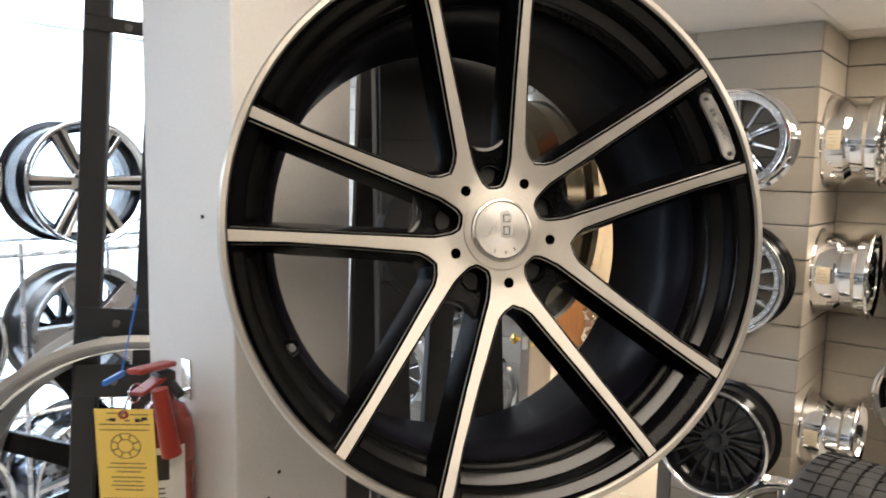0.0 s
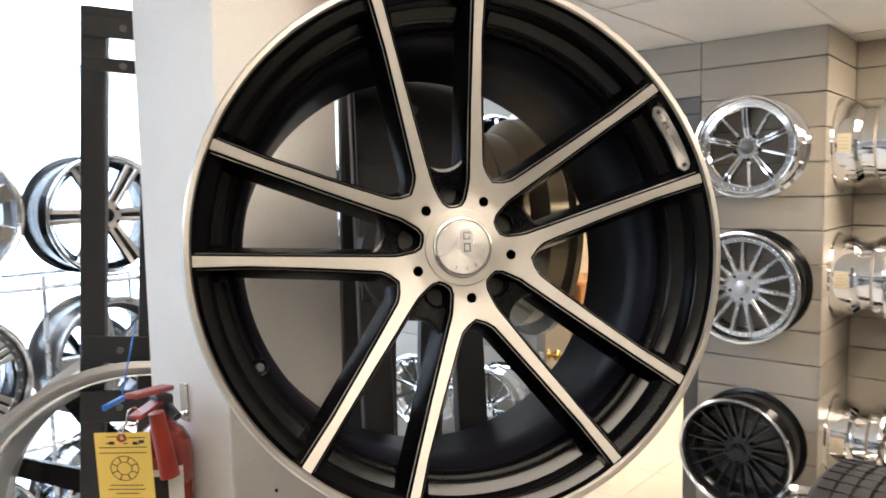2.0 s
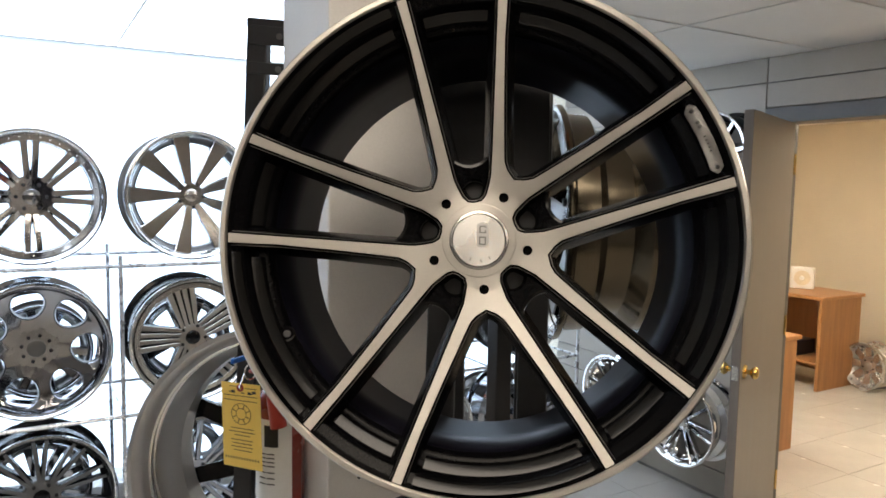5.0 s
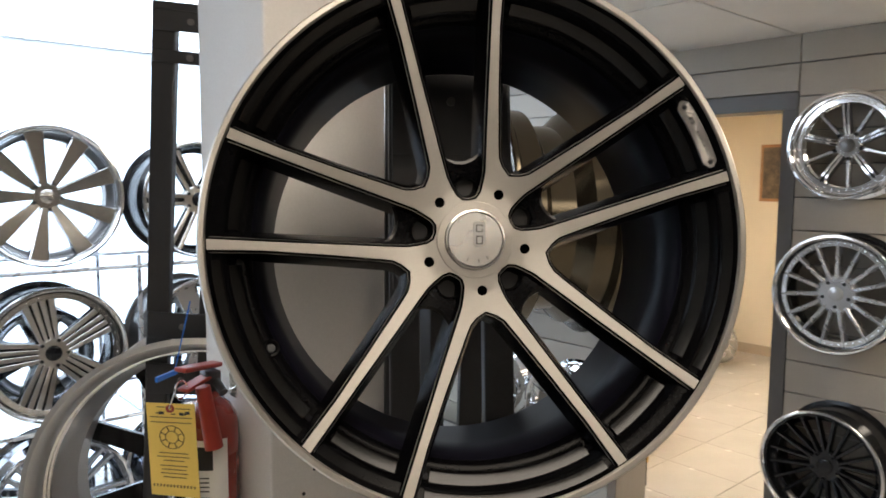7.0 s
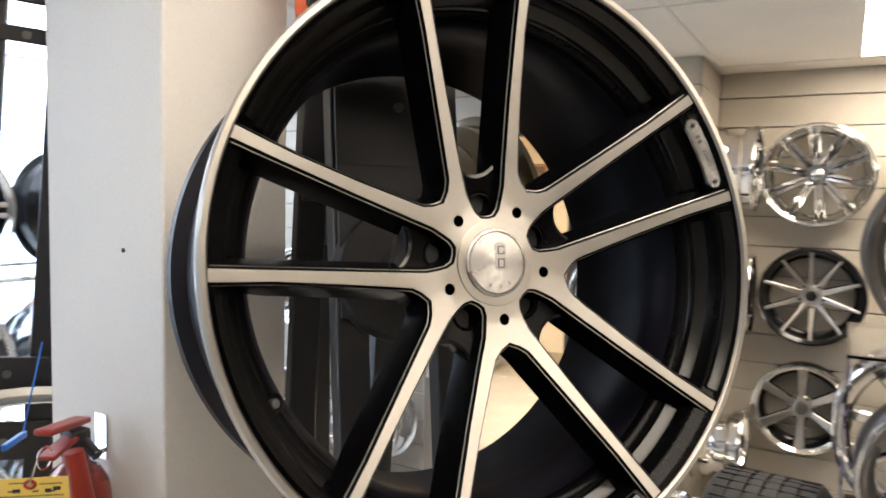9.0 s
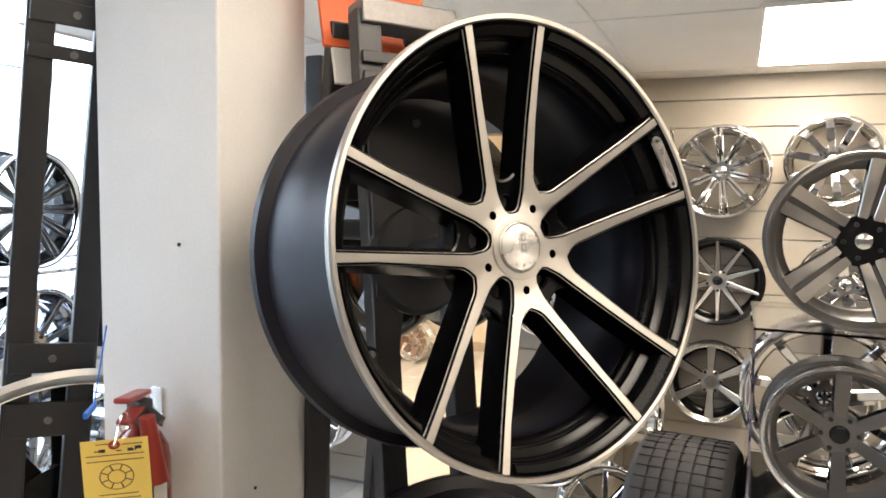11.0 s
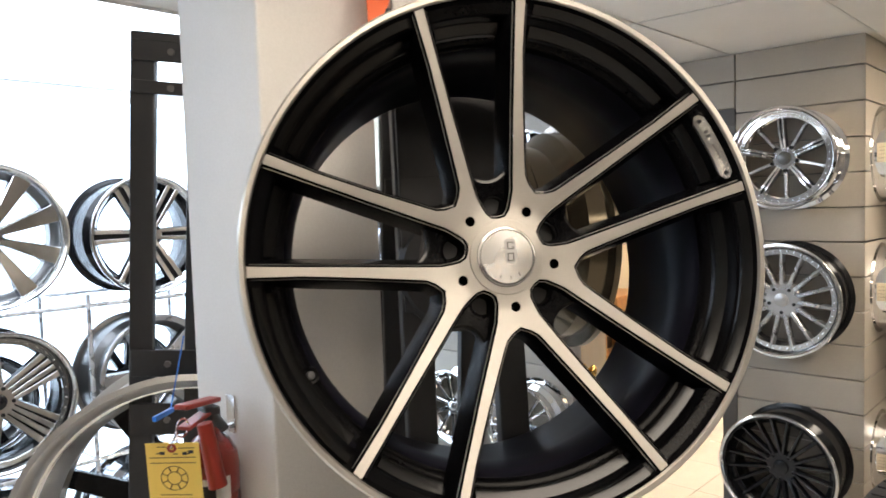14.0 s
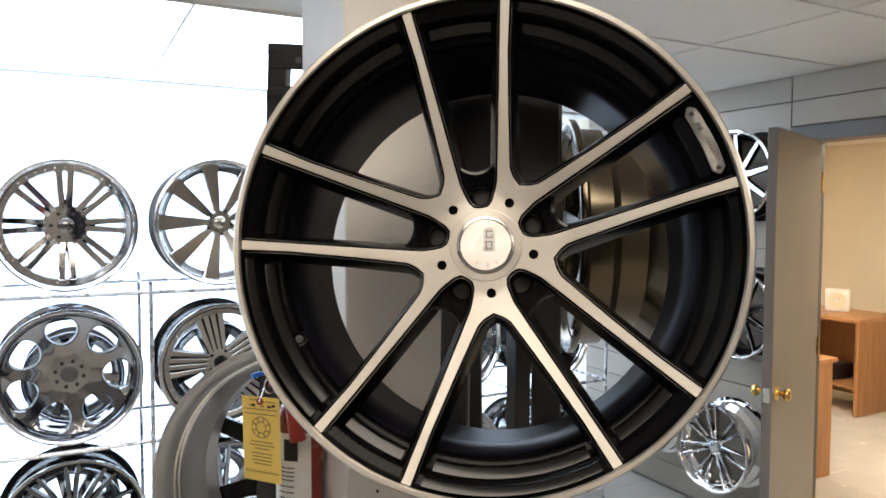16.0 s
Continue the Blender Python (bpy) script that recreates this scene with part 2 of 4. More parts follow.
def lip_profile(R, deep=0.03):
    return [(R - 0.010, 0.0), (R - 0.002, -0.001), (R, -0.004), (R, -0.011), (R - 0.006, -0.015), (R - 0.016, -0.018),
            (R - 0.022, -deep), (R - 0.028, -deep), (R - 0.018, -0.010), (R - 0.014, -0.003)]


def spoke_mesh(arms, r0, r1, z0, z1, depth, mats, curve=0.0):
    """One spoke pointing along +y; arms: (offset at the root, offset at the tip, half width at the root, at the tip)."""
    bm = bmesh.new()
    for a0, a1, w0, w1 in arms:
        prev, n = None, 6
        for k in range(n + 1):
            s = k / n
            r = r0 + (r1 - r0) * s
            x = a0 + (a1 - a0) * s
            w = w0 + (w1 - w0) * s
            z = z0 + (z1 - z0) * s + curve * math.sin(math.pi * s)
            c = min(0.0025, w * 0.3)
            ring = [bm.verts.new(p) for p in ((x - w - 0.004, r, z - depth), (x - w, r, z - c), (x - w + c, r, z),
                                              (x + w - c, r, z), (x + w, r, z - c), (x + w + 0.004, r, z - depth))]
            if prev:
                for i in range(6):
                    j = (i + 1) % 6
                    f = bm.faces.new((prev[i], prev[j], ring[j], ring[i]))
                    f.material_index = 0 if i in (1, 2, 3) else 1
            else:
                bm.faces.new(ring)
            prev = ring
        bm.faces.new(list(reversed(prev)))
    return mesh_of("spoke", bm, mats)


def window_face(R, n, hub, z0, z1):
    """A dished disc with n rounded windows, their edges turned back; built sector by sector and welded."""
    bm = bmesh.new()
    out, core, half, mid = R - 0.026, hub * 0.6, math.pi / n, 0.655 * R

    def vert(x, y, a, dz=0.0):
        q = max(0.0, (math.hypot(x, y) - hub) / (out - hub))
        return bm.verts.new((x * math.cos(a) + y * math.sin(a), -x * math.sin(a) + y * math.cos(a), z0 + (z1 - z0) * q ** 1.5 + dz))

    def reach(dx, dy):
        """How far from the window's middle the sector's edge lies along a direction."""
        far = []
        for r in (core, out):
            disc = (mid * dy) ** 2 - mid * mid + r * r
            if disc > 0:
                far += [-mid * dy - math.sqrt(disc), -mid * dy + math.sqrt(disc)]
        for sgn in (-1, 1):
            den = dx * math.cos(half) - sgn * dy * math.sin(half)
            if abs(den) > 1e-6:
                far.append(sgn * mid * math.sin(half) / den)
        return min(f for f in far if f > 1e-6)
    m = 40
    for k in range(n):
        a = 2 * math.pi * k / n
        loops = []
        for i in range(m):
            b = 2 * math.pi * i / m
            dx, dy = math.sin(b), math.cos(b)
            w = 1 / math.sqrt((dx / (0.235 * R * (1 + 0.15 * dy))) ** 2 + (dy / (0.225 * R)) ** 2)
            f = reach(dx, dy)
            w = min(w, f * 0.86)
            loops.append([vert(dx * f, mid + dy * f, a), vert(dx * w, mid + dy * w, a), vert(dx * w * 0.94, mid + dy * w * 0.94, a, -0.004),
                          vert(dx * w * 0.86, mid + dy * w * 0.86, a, -0.024)])
        for i in range(m):
            p, q = loops[i], loops[(i + 1) % m]
            for j in range(3):
                bm.faces.new((p[j], q[j], q[j + 1], p[j + 1])).material_index = 1 if j == 2 else 0
    bmesh.ops.remove_doubles(bm, verts=bm.verts, dist=0.0004)
    return bm


NUT = None


def wheel(label, D, W, n, arms, face, side, rim, lip, dish=0.03, m=None, hub=0.075, cap=0.032, lugs=5, curve=0.0, seg=56,
          rivets=0, sink=0.028, cap_mat=None, group="", hub_mat=None, under=None, category="wheel", windows=0):
    """A light-alloy wheel: barrel, lip, hub, cap, spokes and nuts, facing +z."""
    global NUT
    R = D / 2
    t = thing("alloy_wheel", label, category, m, group)
    part("barrel", revolve(barrel_profile(R, W), seg), rim, t)
    part("rim_lip", revolve(lip_profile(R, sink + 0.004), seg), lip, t)
    z1, z0 = -sink, -sink - dish
    if windows:
        part("windowed_face", window_face(R, windows, hub, z0, z1), [face, side], t)
    me = spoke_mesh(arms, hub * 0.72, R - 0.024, z0, z1, 0.026, [face, side], curve) if n else None
    for k in range(n):
        part("spoke", me, None, t, m=pose(0, 0, 0, 0, 0, 360 * k / n))
    if under:
        count, bars, turn, paint, down = under
        um = spoke_mesh(bars, hub * 0.8, R - 0.024, z0 - down, z1 - down, 0.02, [paint, paint])
        for k in range(count):
            part("under_spoke", um, None, t, m=pose(0, 0, 0, 0, 0, 360 * (k + turn) / count))
    part("hub", revolve([(0.0, z0 + 0.001), (hub - 0.006, z0 + 0.001), (hub, z0 - 0.004), (hub + 0.002, z0 - 0.035), (0.0, z0 - 0.04)], 40, False),
         hub_mat or face, t)
    part("centre_cap", revolve([(0.0, z0 + 0.012), (cap * 0.7, z0 + 0.011), (cap * 0.93, z0 + 0.008), (cap, z0 + 0.003), (cap, z0 - 0.002)], 32, False),
         cap_mat or side, t)
    if NUT is None:
        b = bmesh.new()
        bmesh.ops.create_cone(b, cap_ends=True, segments=6, radius1=0.0095, radius2=0.0075, depth=0.016)
        NUT = mesh_of("nut", b, hole_black)
    for k in range(lugs):
        a = 2 * math.pi * (k + 0.5) / lugs
        part("lug_hole", NUT, None, t, m=pose(0.054 * math.sin(a), 0.054 * math.cos(a), z0 + 0.0))
    if rivets:
        b = bmesh.new()
        bmesh.ops.create_uvsphere(b, u_segments=6, v_segments=4, radius=0.0042)
        rm = mesh_of("rivet", b, chrome)
        for k in range(rivets):
            a = 2 * math.pi * k / rivets
            part("rivet", rm, None, t, m=pose((R - 0.036) * math.sin(a), (R - 0.036) * math.cos(a), -sink + 0.001))
        part("rivet_ring", revolve([(R - 0.024, -sink), (R - 0.048, -sink), (R - 0.050, -sink - 0.006), (R - 0.024, -sink - 0.008)], seg), lip, t)
    return t


def outline_loop(scale):
    """The machined star of five split spokes as one closed line; pairs stand at 72 degree steps."""
    half = [(0.000, 0.152), (0.028, 0.156), (0.049, 0.178), (0.062, 0.210), (0.076, 0.250), (0.090, 0.34), (0.121, 0.55), (0.1525, 0.76), (0.181, 0.953),
            (0.2175, 0.946), (0.1845, 0.76), (0.159, 0.55), (0.1375, 0.345), (0.1335, 0.298), (0.142, 0.263)]
    pts = []
    for k in range(5):
        a = radians(72 * k)
        rot = lambda p: (p[0] * math.cos(a) + p[1] * math.sin(a), -p[0] * math.sin(a) + p[1] * math.cos(a))
        left = [(-x, y) for x, y in half[1:]]
        pts += [rot(p) for p in reversed(left)] + [rot(p) for p in half]
        mid = (0.277 * math.sin(radians(36)), 0.277 * math.cos(radians(36)))
        pts.append(rot(mid))
    return [(x * scale, y * scale) for x, y in pts]


def offset_loop(loop, d):
    out, n = [], len(loop)
    for i in range(n):
        p, q, r = Vector(loop[i - 1]), Vector(loop[i]), Vector(loop[(i + 1) % n])
        a, b = (q - p).normalized(), (r - q).normalized()
        na, nb = Vector((-a.y, a.x)), Vector((-b.y, b.x))
        s = (na + nb)
        s = s.normalized() if s.length > 1e-6 else na
        k = d / max(0.6, s.dot(na))
        out.append((q.x + s.x * k, q.y + s.y * k))
    return out


def main_wheel(c, m):
    R = 0.2625
    dish = 0.049
    t = thing("alloy_wheel", "black concave split-spoke alloy wheel with machined silver face", "wheel", m)

    def zf(x, y):
        s = min(1.0, max(0.0, (math.hypot(x, y) / R - 0.20) / 0.78))
        return -dish + (dish - 0.004) * s ** 1.25

    # outer barrel and back flange
    W = 0.248
    part("barrel", revolve([(R - 0.012, -0.012), (R - 0.015, -0.045), (R - 0.036, -0.062), (R - 0.038, -0.105), (R - 0.022, -0.128),
                            (R - 0.017, -W + 0.022), (R - 0.003, -W + 0.015), (R, -W + 0.006), (R - 0.006, -W), (R - 0.022, -W + 0.002)], 160, False),
         barrel_satin, t, "satin black outside of the barrel with a raised rear flange")
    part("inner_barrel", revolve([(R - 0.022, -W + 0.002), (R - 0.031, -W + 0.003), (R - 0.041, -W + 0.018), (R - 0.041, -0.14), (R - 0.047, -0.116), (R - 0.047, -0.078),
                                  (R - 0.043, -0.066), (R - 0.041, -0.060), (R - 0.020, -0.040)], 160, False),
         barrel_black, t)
    part("lip", revolve([(R - 0.0075, -0.0025), (R - 0.0062, -0.0005), (R - 0.0020, 0.0), (R, -0.0022), (R, -0.011), (R - 0.003, -0.015), (R - 0.0095, -0.015)], 160),
         machined, t, "thin machined silver rim edge")
    part("inner_step", revolve([(R - 0.0076, -0.0035), (R - 0.0076, -0.016), (R - 0.022, -0.060), (R - 0.041, -0.062), (R - 0.0385, -0.0530), (R - 0.0335, -0.0480),
                                (R - 0.0255, -0.0460), (R - 0.0225, -0.0430), (R - 0.0215, -0.0190), (R - 0.0195, -0.0150), (R - 0.0120, -0.0110), (R - 0.0105, -0.0085)], 160),
         satin_black, t, "satin black stepped inside of the rim")
    # raised satin pads on the two steps, broken at the spokes
    def pad(a0, a1, lines, n):
        bm = bmesh.new()
        prev = None
        for i in range(n + 1):
            q = radians(a0 + (a1 - a0) * i / n)
            cur = [bm.verts.new((r * math.sin(q), r * math.cos(q), z)) for r, z in lines]
            if prev:
                for j in range(len(cur)):
                    k = (j + 1) % len(cur)
                    bm.faces.new((prev[j], prev[k], cur[k], cur[j]))
            else:
                bm.faces.new(cur)
            prev = cur
        bm.faces.new(list(reversed(prev)))
        return mesh_of("rim_pad", bm, satin_grey)
    upper = [(R - 0.0108, -0.0105), (R - 0.0108, -0.0062), (R - 0.0116, -0.0054), (R - 0.0190, -0.0112), (R - 0.0196, -0.0124), (R - 0.0200, -0.0180)]
    lower = [(R - 0.0212, -0.0440), (R - 0.0212, -0.0345), (R - 0.0220, -0.0336), (R - 0.0310, -0.0402), (R - 0.0318, -0.0416), (R - 0.0328, -0.0485)]
    for me in (pad(15.2, 56.8, upper, 20), pad(16.4, 55.6, lower, 20), pad(-8.2, 8.2, lower, 9)):
        for k in range(5):
            part("rim_pad", me, None, t, m=pose(0, 0, 0, 0, 0, -72 * k))
    loop = outline_loop(R)
    inner_r = 0.031
    # machined star
    bm = bmesh.new()

    def ring(pts2, dz=0.0, z=None):
        return [bm.verts.new((x, y, (zf(x, y) if z is None else z) + dz)) for x, y in pts2]

    def circle(cx, cy, r, n=24):
        return [(cx + r * math.cos(2 * math.pi * i / n), cy + r * math.sin(2 * math.pi * i / n)) for i in range(n)]
    holes = [circle(0, 0, inner_r, 48)]
    for k in range(5):
        a = radians(72 * k + 36)
        holes.append(circle(0.197 * R * math.sin(a), 0.197 * R * math.cos(a), 0.0052, 14))
    edges = []
    for pts2 in [loop] + holes:
        vs = ring(pts2)
        edges += [bm.edges.new((vs[i], vs[(i + 1) % len(vs)])) for i in range(len(vs))]
    bmesh.ops.triangle_fill(bm, use_beauty=True, use_dissolve=False, edges=edges, normal=(0, 0, 1))
    star = part("machined_face", bm, machined, t, "brushed silver machined face of the spokes")
    # black flanks with a small ledge below the machined face
    bm = bmesh.new()
    l2, l3, l4, l5 = (offset_loop(loop, d) for d in (0.0022, 0.0028, 0.0044, 0.0104))
    def held(pts2, top):
        return [(x * min(1, top / math.hypot(x, y)), y * min(1, top / math.hypot(x, y))) for x, y in pts2]
    rings = [ring(loop, -0.0004), ring(l2, -0.0026), ring(l3, -0.0032), ring(held(l4, R - 0.0125), -0.0070), ring(held(l5, R - 0.031), -0.036)]
    n = len(loop)
    for level, (a, b) in enumerate(zip(rings, rings[1:])):
        for i in range(n):
            j = (i + 1) % n
            # silver on the second ring paints the catch-light of the black ledge's edge
            bm.faces.new((a[i], a[j], b[j], b[i])).material_index = 1 if level == 1 else 0
    for pts2 in holes[1:]:
        a, b = ring(pts2, -0.0002), ring(pts2, -0.014)
        for i in range(len(a)):
            j = (i + 1) % len(a)
            bm.faces.new((a[i], b[i], b[j], a[j]))
        bm.faces.new(b)
    part("spoke_body", bm, [satin_black, machined], t, "satin black painted flanks of the spokes")
    # recessed webs between the arms of each pair, ending in a round cut
    bm = bmesh.new()
    top = []
    for i in range(19):
        u = -1 + i / 9
        x = 0.098 * u
        y0 = 0.196 + math.sqrt(max(0.0, 0.058 ** 2 - x * x)) if abs(x) < 0.058 else 0.196
        y1 = 0.312 + 0.10 * (1 - math.sqrt(max(0.0, 1 - 0.98 * u * u)))
        top.append([bm.verts.new((xx * R, yy * R, zf(xx * R, yy * R) - dz)) for xx, yy, dz in ((x, y0, 0.0130), (x, y1 - 0.012, 0.0125), (x, y1, 0.0140), (x, y1 + 0.004, 0.0180), (x, y1 - 0.004, 0.0420))])
    for a, b in zip(top, top[1:]):
        for j in range(4):
            bm.faces.new((a[j], b[j], b[j + 1], a[j + 1])).material_index = 1 if j == 1 else 0
    web = mesh_of("spoke_web", bm, [satin_black, satin_grey])
    for k in range(5):
        part("spoke_web", web, None, t, m=pose(0, 0, 0, 0, 0, -72 * k))
    part("hub_disc", revolve([(0.0308, -dish - 0.001), (0.0308, -dish + 0.0012), (0.0312, -dish + 0.0016), (0.0382, -dish + 0.0014), (0.0388, -dish + 0.0008), (0.0388, -dish - 0.001)], 72), machined, t)
    # hub under the star, with five nut wells
    zb = -dish - 0.024
    part("hub", revolve([(inner_r - 0.004, -dish - 0.002), (inner_r, zb), (0.27 * R, zb), (0.305 * R, zb - 0.006), (0.31 * R, zb - 0.03), (0.2 * R, zb - 0.05), (0.0, zb - 0.05), (0.0, -dish - 0.01)], 80, False),
         satin_black, t)
    well = mesh_of("nut_well", revolve([(0.0125, 0.012), (0.0140, 0.012), (0.0150, 0.0), (0.0125, 0.0)], 24), satin_black)
    floor = mesh_of("well_floor", revolve([(0.0, 0.003), (0.0125, 0.003), (0.0125, 0.001), (0.0, 0.001)], 20, False), hole_black)
    for k in range(5):
        a = radians(72 * k)
        p = pose(0.196 * R * math.sin(a), 0.196 * R * math.cos(a), zb)
        w = part("nut_well", well, None, t, m=p)
        part("well_floor", floor, None, w)
    # cap with ring groove, ticks and emblem bars
    zc = -dish + 0.0005
    cap = part("centre_cap", revolve([(0.0, zc + 0.0030), (0.0270, zc + 0.0030), (0.0276, zc + 0.0012), (0.0283, zc + 0.0012), (0.0287, zc + 0.0026), (0.0302, zc + 0.0022), (0.0306, zc - 0.004)], 72, False),
               capmetal, t, "brushed silver centre cap")
    part("cap_ring", revolve([(0.0275, zc + 0.0010), (0.0277, zc + 0.0018), (0.0282, zc + 0.0018), (0.0284, zc + 0.0010)], 72), gunmetal, cap)
    em = pose(0.0045, 0.0050, zc + 0.0031, 0, 0, -7.5)
    plate = bmesh.new()
    rim = []
    for i in range(28):
        q = 2 * math.pi * i / 28
        rim.append((0.0062 * max(-0.72, min(0.72, math.cos(q))) / 0.72, 0.0132 * math.copysign(abs(math.sin(q)) ** 0.5, math.sin(q))))
    low = [plate.verts.new((x, y, 0.0)) for x, y in rim]
    high = [plate.verts.new((x * 0.95, y * 0.97, 0.0005)) for x, y in rim]
    plate.faces.new(high)
    for i in range(28):
        plate.faces.new((low[i], low[(i + 1) % 28], high[(i + 1) % 28], high[i]))
    bmesh.ops.transform(plate, matrix=em, verts=plate.verts)
    part("emblem_plate", plate, silver, cap)
    marks = bmesh.new()
    for x0, y0, x1, y1 in ((-0.0035, -0.0105, 0.0035, -0.0093), (-0.0035, -0.0030, 0.0035, -0.0018), (-0.0035, -0.0105, -0.0023, -0.0018), (0.0023, -0.0095, 0.0035, -0.0028),
                           (-0.0035, 0.0018, -0.0023, 0.0095), (0.0023, 0.0018, 0.0035, 0.0050), (0.0023, 0.0075, 0.0035, 0.0095), (-0.0035, 0.0018, 0.0035, 0.0028), (-0.0035, 0.0085, 0.0035, 0.0095)):
        add_box(marks, (x0, y0, 0.0004), (x1, y1, 0.0009))
    bmesh.ops.transform(marks, matrix=em, verts=marks.verts)
    part("emblem", marks, gunmetal, cap)
    ticks = bmesh.new()
    for a in (150, 180, 205):
        add_box(ticks, (-0.0005, 0.020, zc + 0.0028), (0.0005, 0.0235, zc + 0.0038), m=pose(0, 0, 0, 0, 0, a))
    part("cap_mark", ticks, gunmetal, cap)
    # curved badge plate between two spokes, with two screws
    bm = bmesh.new()
    prev = None
    for i in range(15):
        s = i / 14
        a = radians(-8.2 + 17.2 * s)
        w = 0.0058 * math.sqrt(max(0.02, 1 - max(0, abs(s - 0.5) * 2 - 0.82) ** 2 / 0.18 ** 2))
        r = R - 0.0205
        cur = [bm.verts.new((rr * math.sin(a), rr * math.cos(a), z)) for rr, z in ((r - w, -0.0135), (r - w, -0.0105), (r + w, -0.0055), (r + w, -0.0085))]
        if prev:
            for j in range(4):
                bm.faces.new((prev[j], prev[(j + 1) % 4], cur[(j + 1) % 4], cur[j]))
        else:
            bm.faces.new(cur)
        prev = cur
    bm.faces.new(list(reversed(prev)))
    badge = part("badge_plate", bm, capmetal, t, "small curved polished badge plate with two screws", pose(0, 0, 0, 0, 0, -72))
    scr = mesh_of("screw", revolve([(0.0, 0.0022), (0.0016, 0.0020), (0.0022, 0.0010), (0.0022, -0.001)], 14, False), hole_black)
    for a in (-6.6, 7.6):
        q = radians(a)
        part("screw", scr, None, badge, m=pose((R - 0.0205) * math.sin(q), (R - 0.0205) * math.cos(q), -0.0078))
    bars = bmesh.new()
    for a, w, h in ((-3.6, 0.0028, 0.0042), (-2.5, 0.0028, 0.0042), (0.0, 0.0013, 0.0024), (0.9, 0.0013, 0.0024), (1.8, 0.0013, 0.0024), (2.7, 0.0013, 0.0024), (3.6, 0.0013, 0.0024)):
        add_box(bars, (-w / 2, -h / 2, 0), (w / 2, h / 2, 0.0006), m=pose(0, 0, 0, 0, 0, -a) @ pose(0, R - 0.0205, -0.0081, 30, 0, 0))
    part("badge_mark", bars, gunmetal, badge)
    # tyre valve in the barrel
    va = radians(-117.5 - (-7.5))
    at = pose(0.2270 * math.sin(va), 0.2270 * math.cos(va), -0.047) @ pose(0, 0, 0, 0, 0, -math.degrees(va)) @ pose(0, 0, 0, 22, 0, 0)
    stem = part("tyre_valve", revolve([(0.0062, -0.012), (0.0088, -0.012), (0.0090, -0.001), (0.0080, 0.0006), (0.0058, 0.0), (0.0056, -0.004)], 24), satin_black, t, m=at)
    part("valve_cap", revolve([(0.0, 0.0025), (0.0036, 0.0022), (0.0042, 0.0005), (0.0042, -0.011), (0.0, -0.011)], 18, False), plastic_dark, stem)
    ga = radians(-118 + 7.5)
    part("paint_mark", box((-0.004, -0.0006, -0.010), (0.004, 0.0006, 0.008), 0.0004), green_mark, t, "small green marker dab",
         pose((R - 0.0125) * math.sin(ga), (R - 0.0125) * math.cos(ga), -0.030, 0, 0, -math.degrees(ga)))
    return t


HUB = Vector((0.6176, 0.3531, 1.6842))
HEAD, LIFT = 180 + 54.93, 8.1
FRAME = facing(HUB, HEAD, LIFT)
main_wheel(HUB, FRAME @ pose(0, 0, 0, 0, 0, 7.5))

# ---- the shop: floor, ceiling, walls ----
CEIL = 2.40
WX = 3.52      # slat wall with the doorway
RX = 4.06      # recessed slat wall
RY = 0.745     # return between the two
NY = 3.75      # window side
OY = 4.90      # far side of the office
D0, D1 = 1.31, 2.10   # doorway

solid("floor", box((-3.0, -3.0, -0.10), (7.4, OY, -0.006)), grout, "cement bed below the floor tiles", "floor", kind="structure")
FLOOR = bpy.data.objects["floor"]
solid("ceiling", box((-3.0, -3.0, CEIL), (7.4, OY, CEIL + 0.08)), ceiling_mat, "off-white suspended ceiling of large panels", "ceiling", kind="structure")
bars = bmesh.new()
for k in range(9):
    x = -2.28 + 1.22 * k
    add_box(bars, (x - 0.006, -3.0, CEIL - 0.004), (x + 0.006, 2.20, CEIL - 0.001))
for k in range(-6, 3):
    y = 0.70 + 0.595 * k
    add_box(bars, (-3.0, y - 0.006, CEIL - 0.0045), (7.4, y + 0.006, CEIL - 0.0015))
solid("ceiling_trim", bars, tbar, "thin metal bars between the ceiling panels", "ceiling", kind="structure")


def wall(name, lo, hi, material, label):
    return solid(name, box(lo, hi), material, label, "wall", kind="structure")


def slats(parent, axis, at, a0, a1, z0, z1, out):
    """Horizontal boards with grooves between them; axis: the way the boards run; out: the side they face."""
    z = 2.271 + 0.15
    cache = {}
    while z > z0 + 0.02:
        top, bot = min(z, z1) - 0.003, max(z - 0.15, z0) + 0.003
        if top - bot > 0.02:
            h = round(top - bot, 4)
            if h not in cache:
                L = a1 - a0
                cache[h] = mesh_of("slat", box((0, -0.009, 0), (L, 0.009, h), 0.0025), slat_paint)
            if axis == "y":
                m = pose(at + out * 0.009, a0, bot, 0, 0, 90)
            else:
                m = pose(a0, at + out * 0.009, bot)
            part("slat", cache[h], None, parent, m=m)
        z -= 0.15


w1 = wall("wall_east", (WX, RY, 0), (WX + 0.12, D0, CEIL), groove_dark, "grey slatted display wall beside the doorway")
w2 = wall("wall_east_lintel", (WX, D0, 2.11), (WX + 0.12, D1, CEIL), groove_dark, "grey slatted wall above the doorway")
w3 = wall("wall_east_far", (WX, D1, 0), (WX + 0.12, NY, CEIL), groove_dark, "grey slatted wall behind the open door")
w4 = wall("wall_return", (WX + 0.12, RY, 0), (RX, RY + 0.12, CEIL), groove_dark, "short grey slatted return of the wall")
w5 = wall("wall_recess", (RX, -3.0, 0), (RX + 0.12, RY + 0.12, CEIL), groove_dark, "grey slatted wall hung with wheels")
wall("wall_north_low", (-3.0, NY, 0), (WX + 0.12, NY + 0.12, 0.12), white_wall, "low white wall below the shop window")
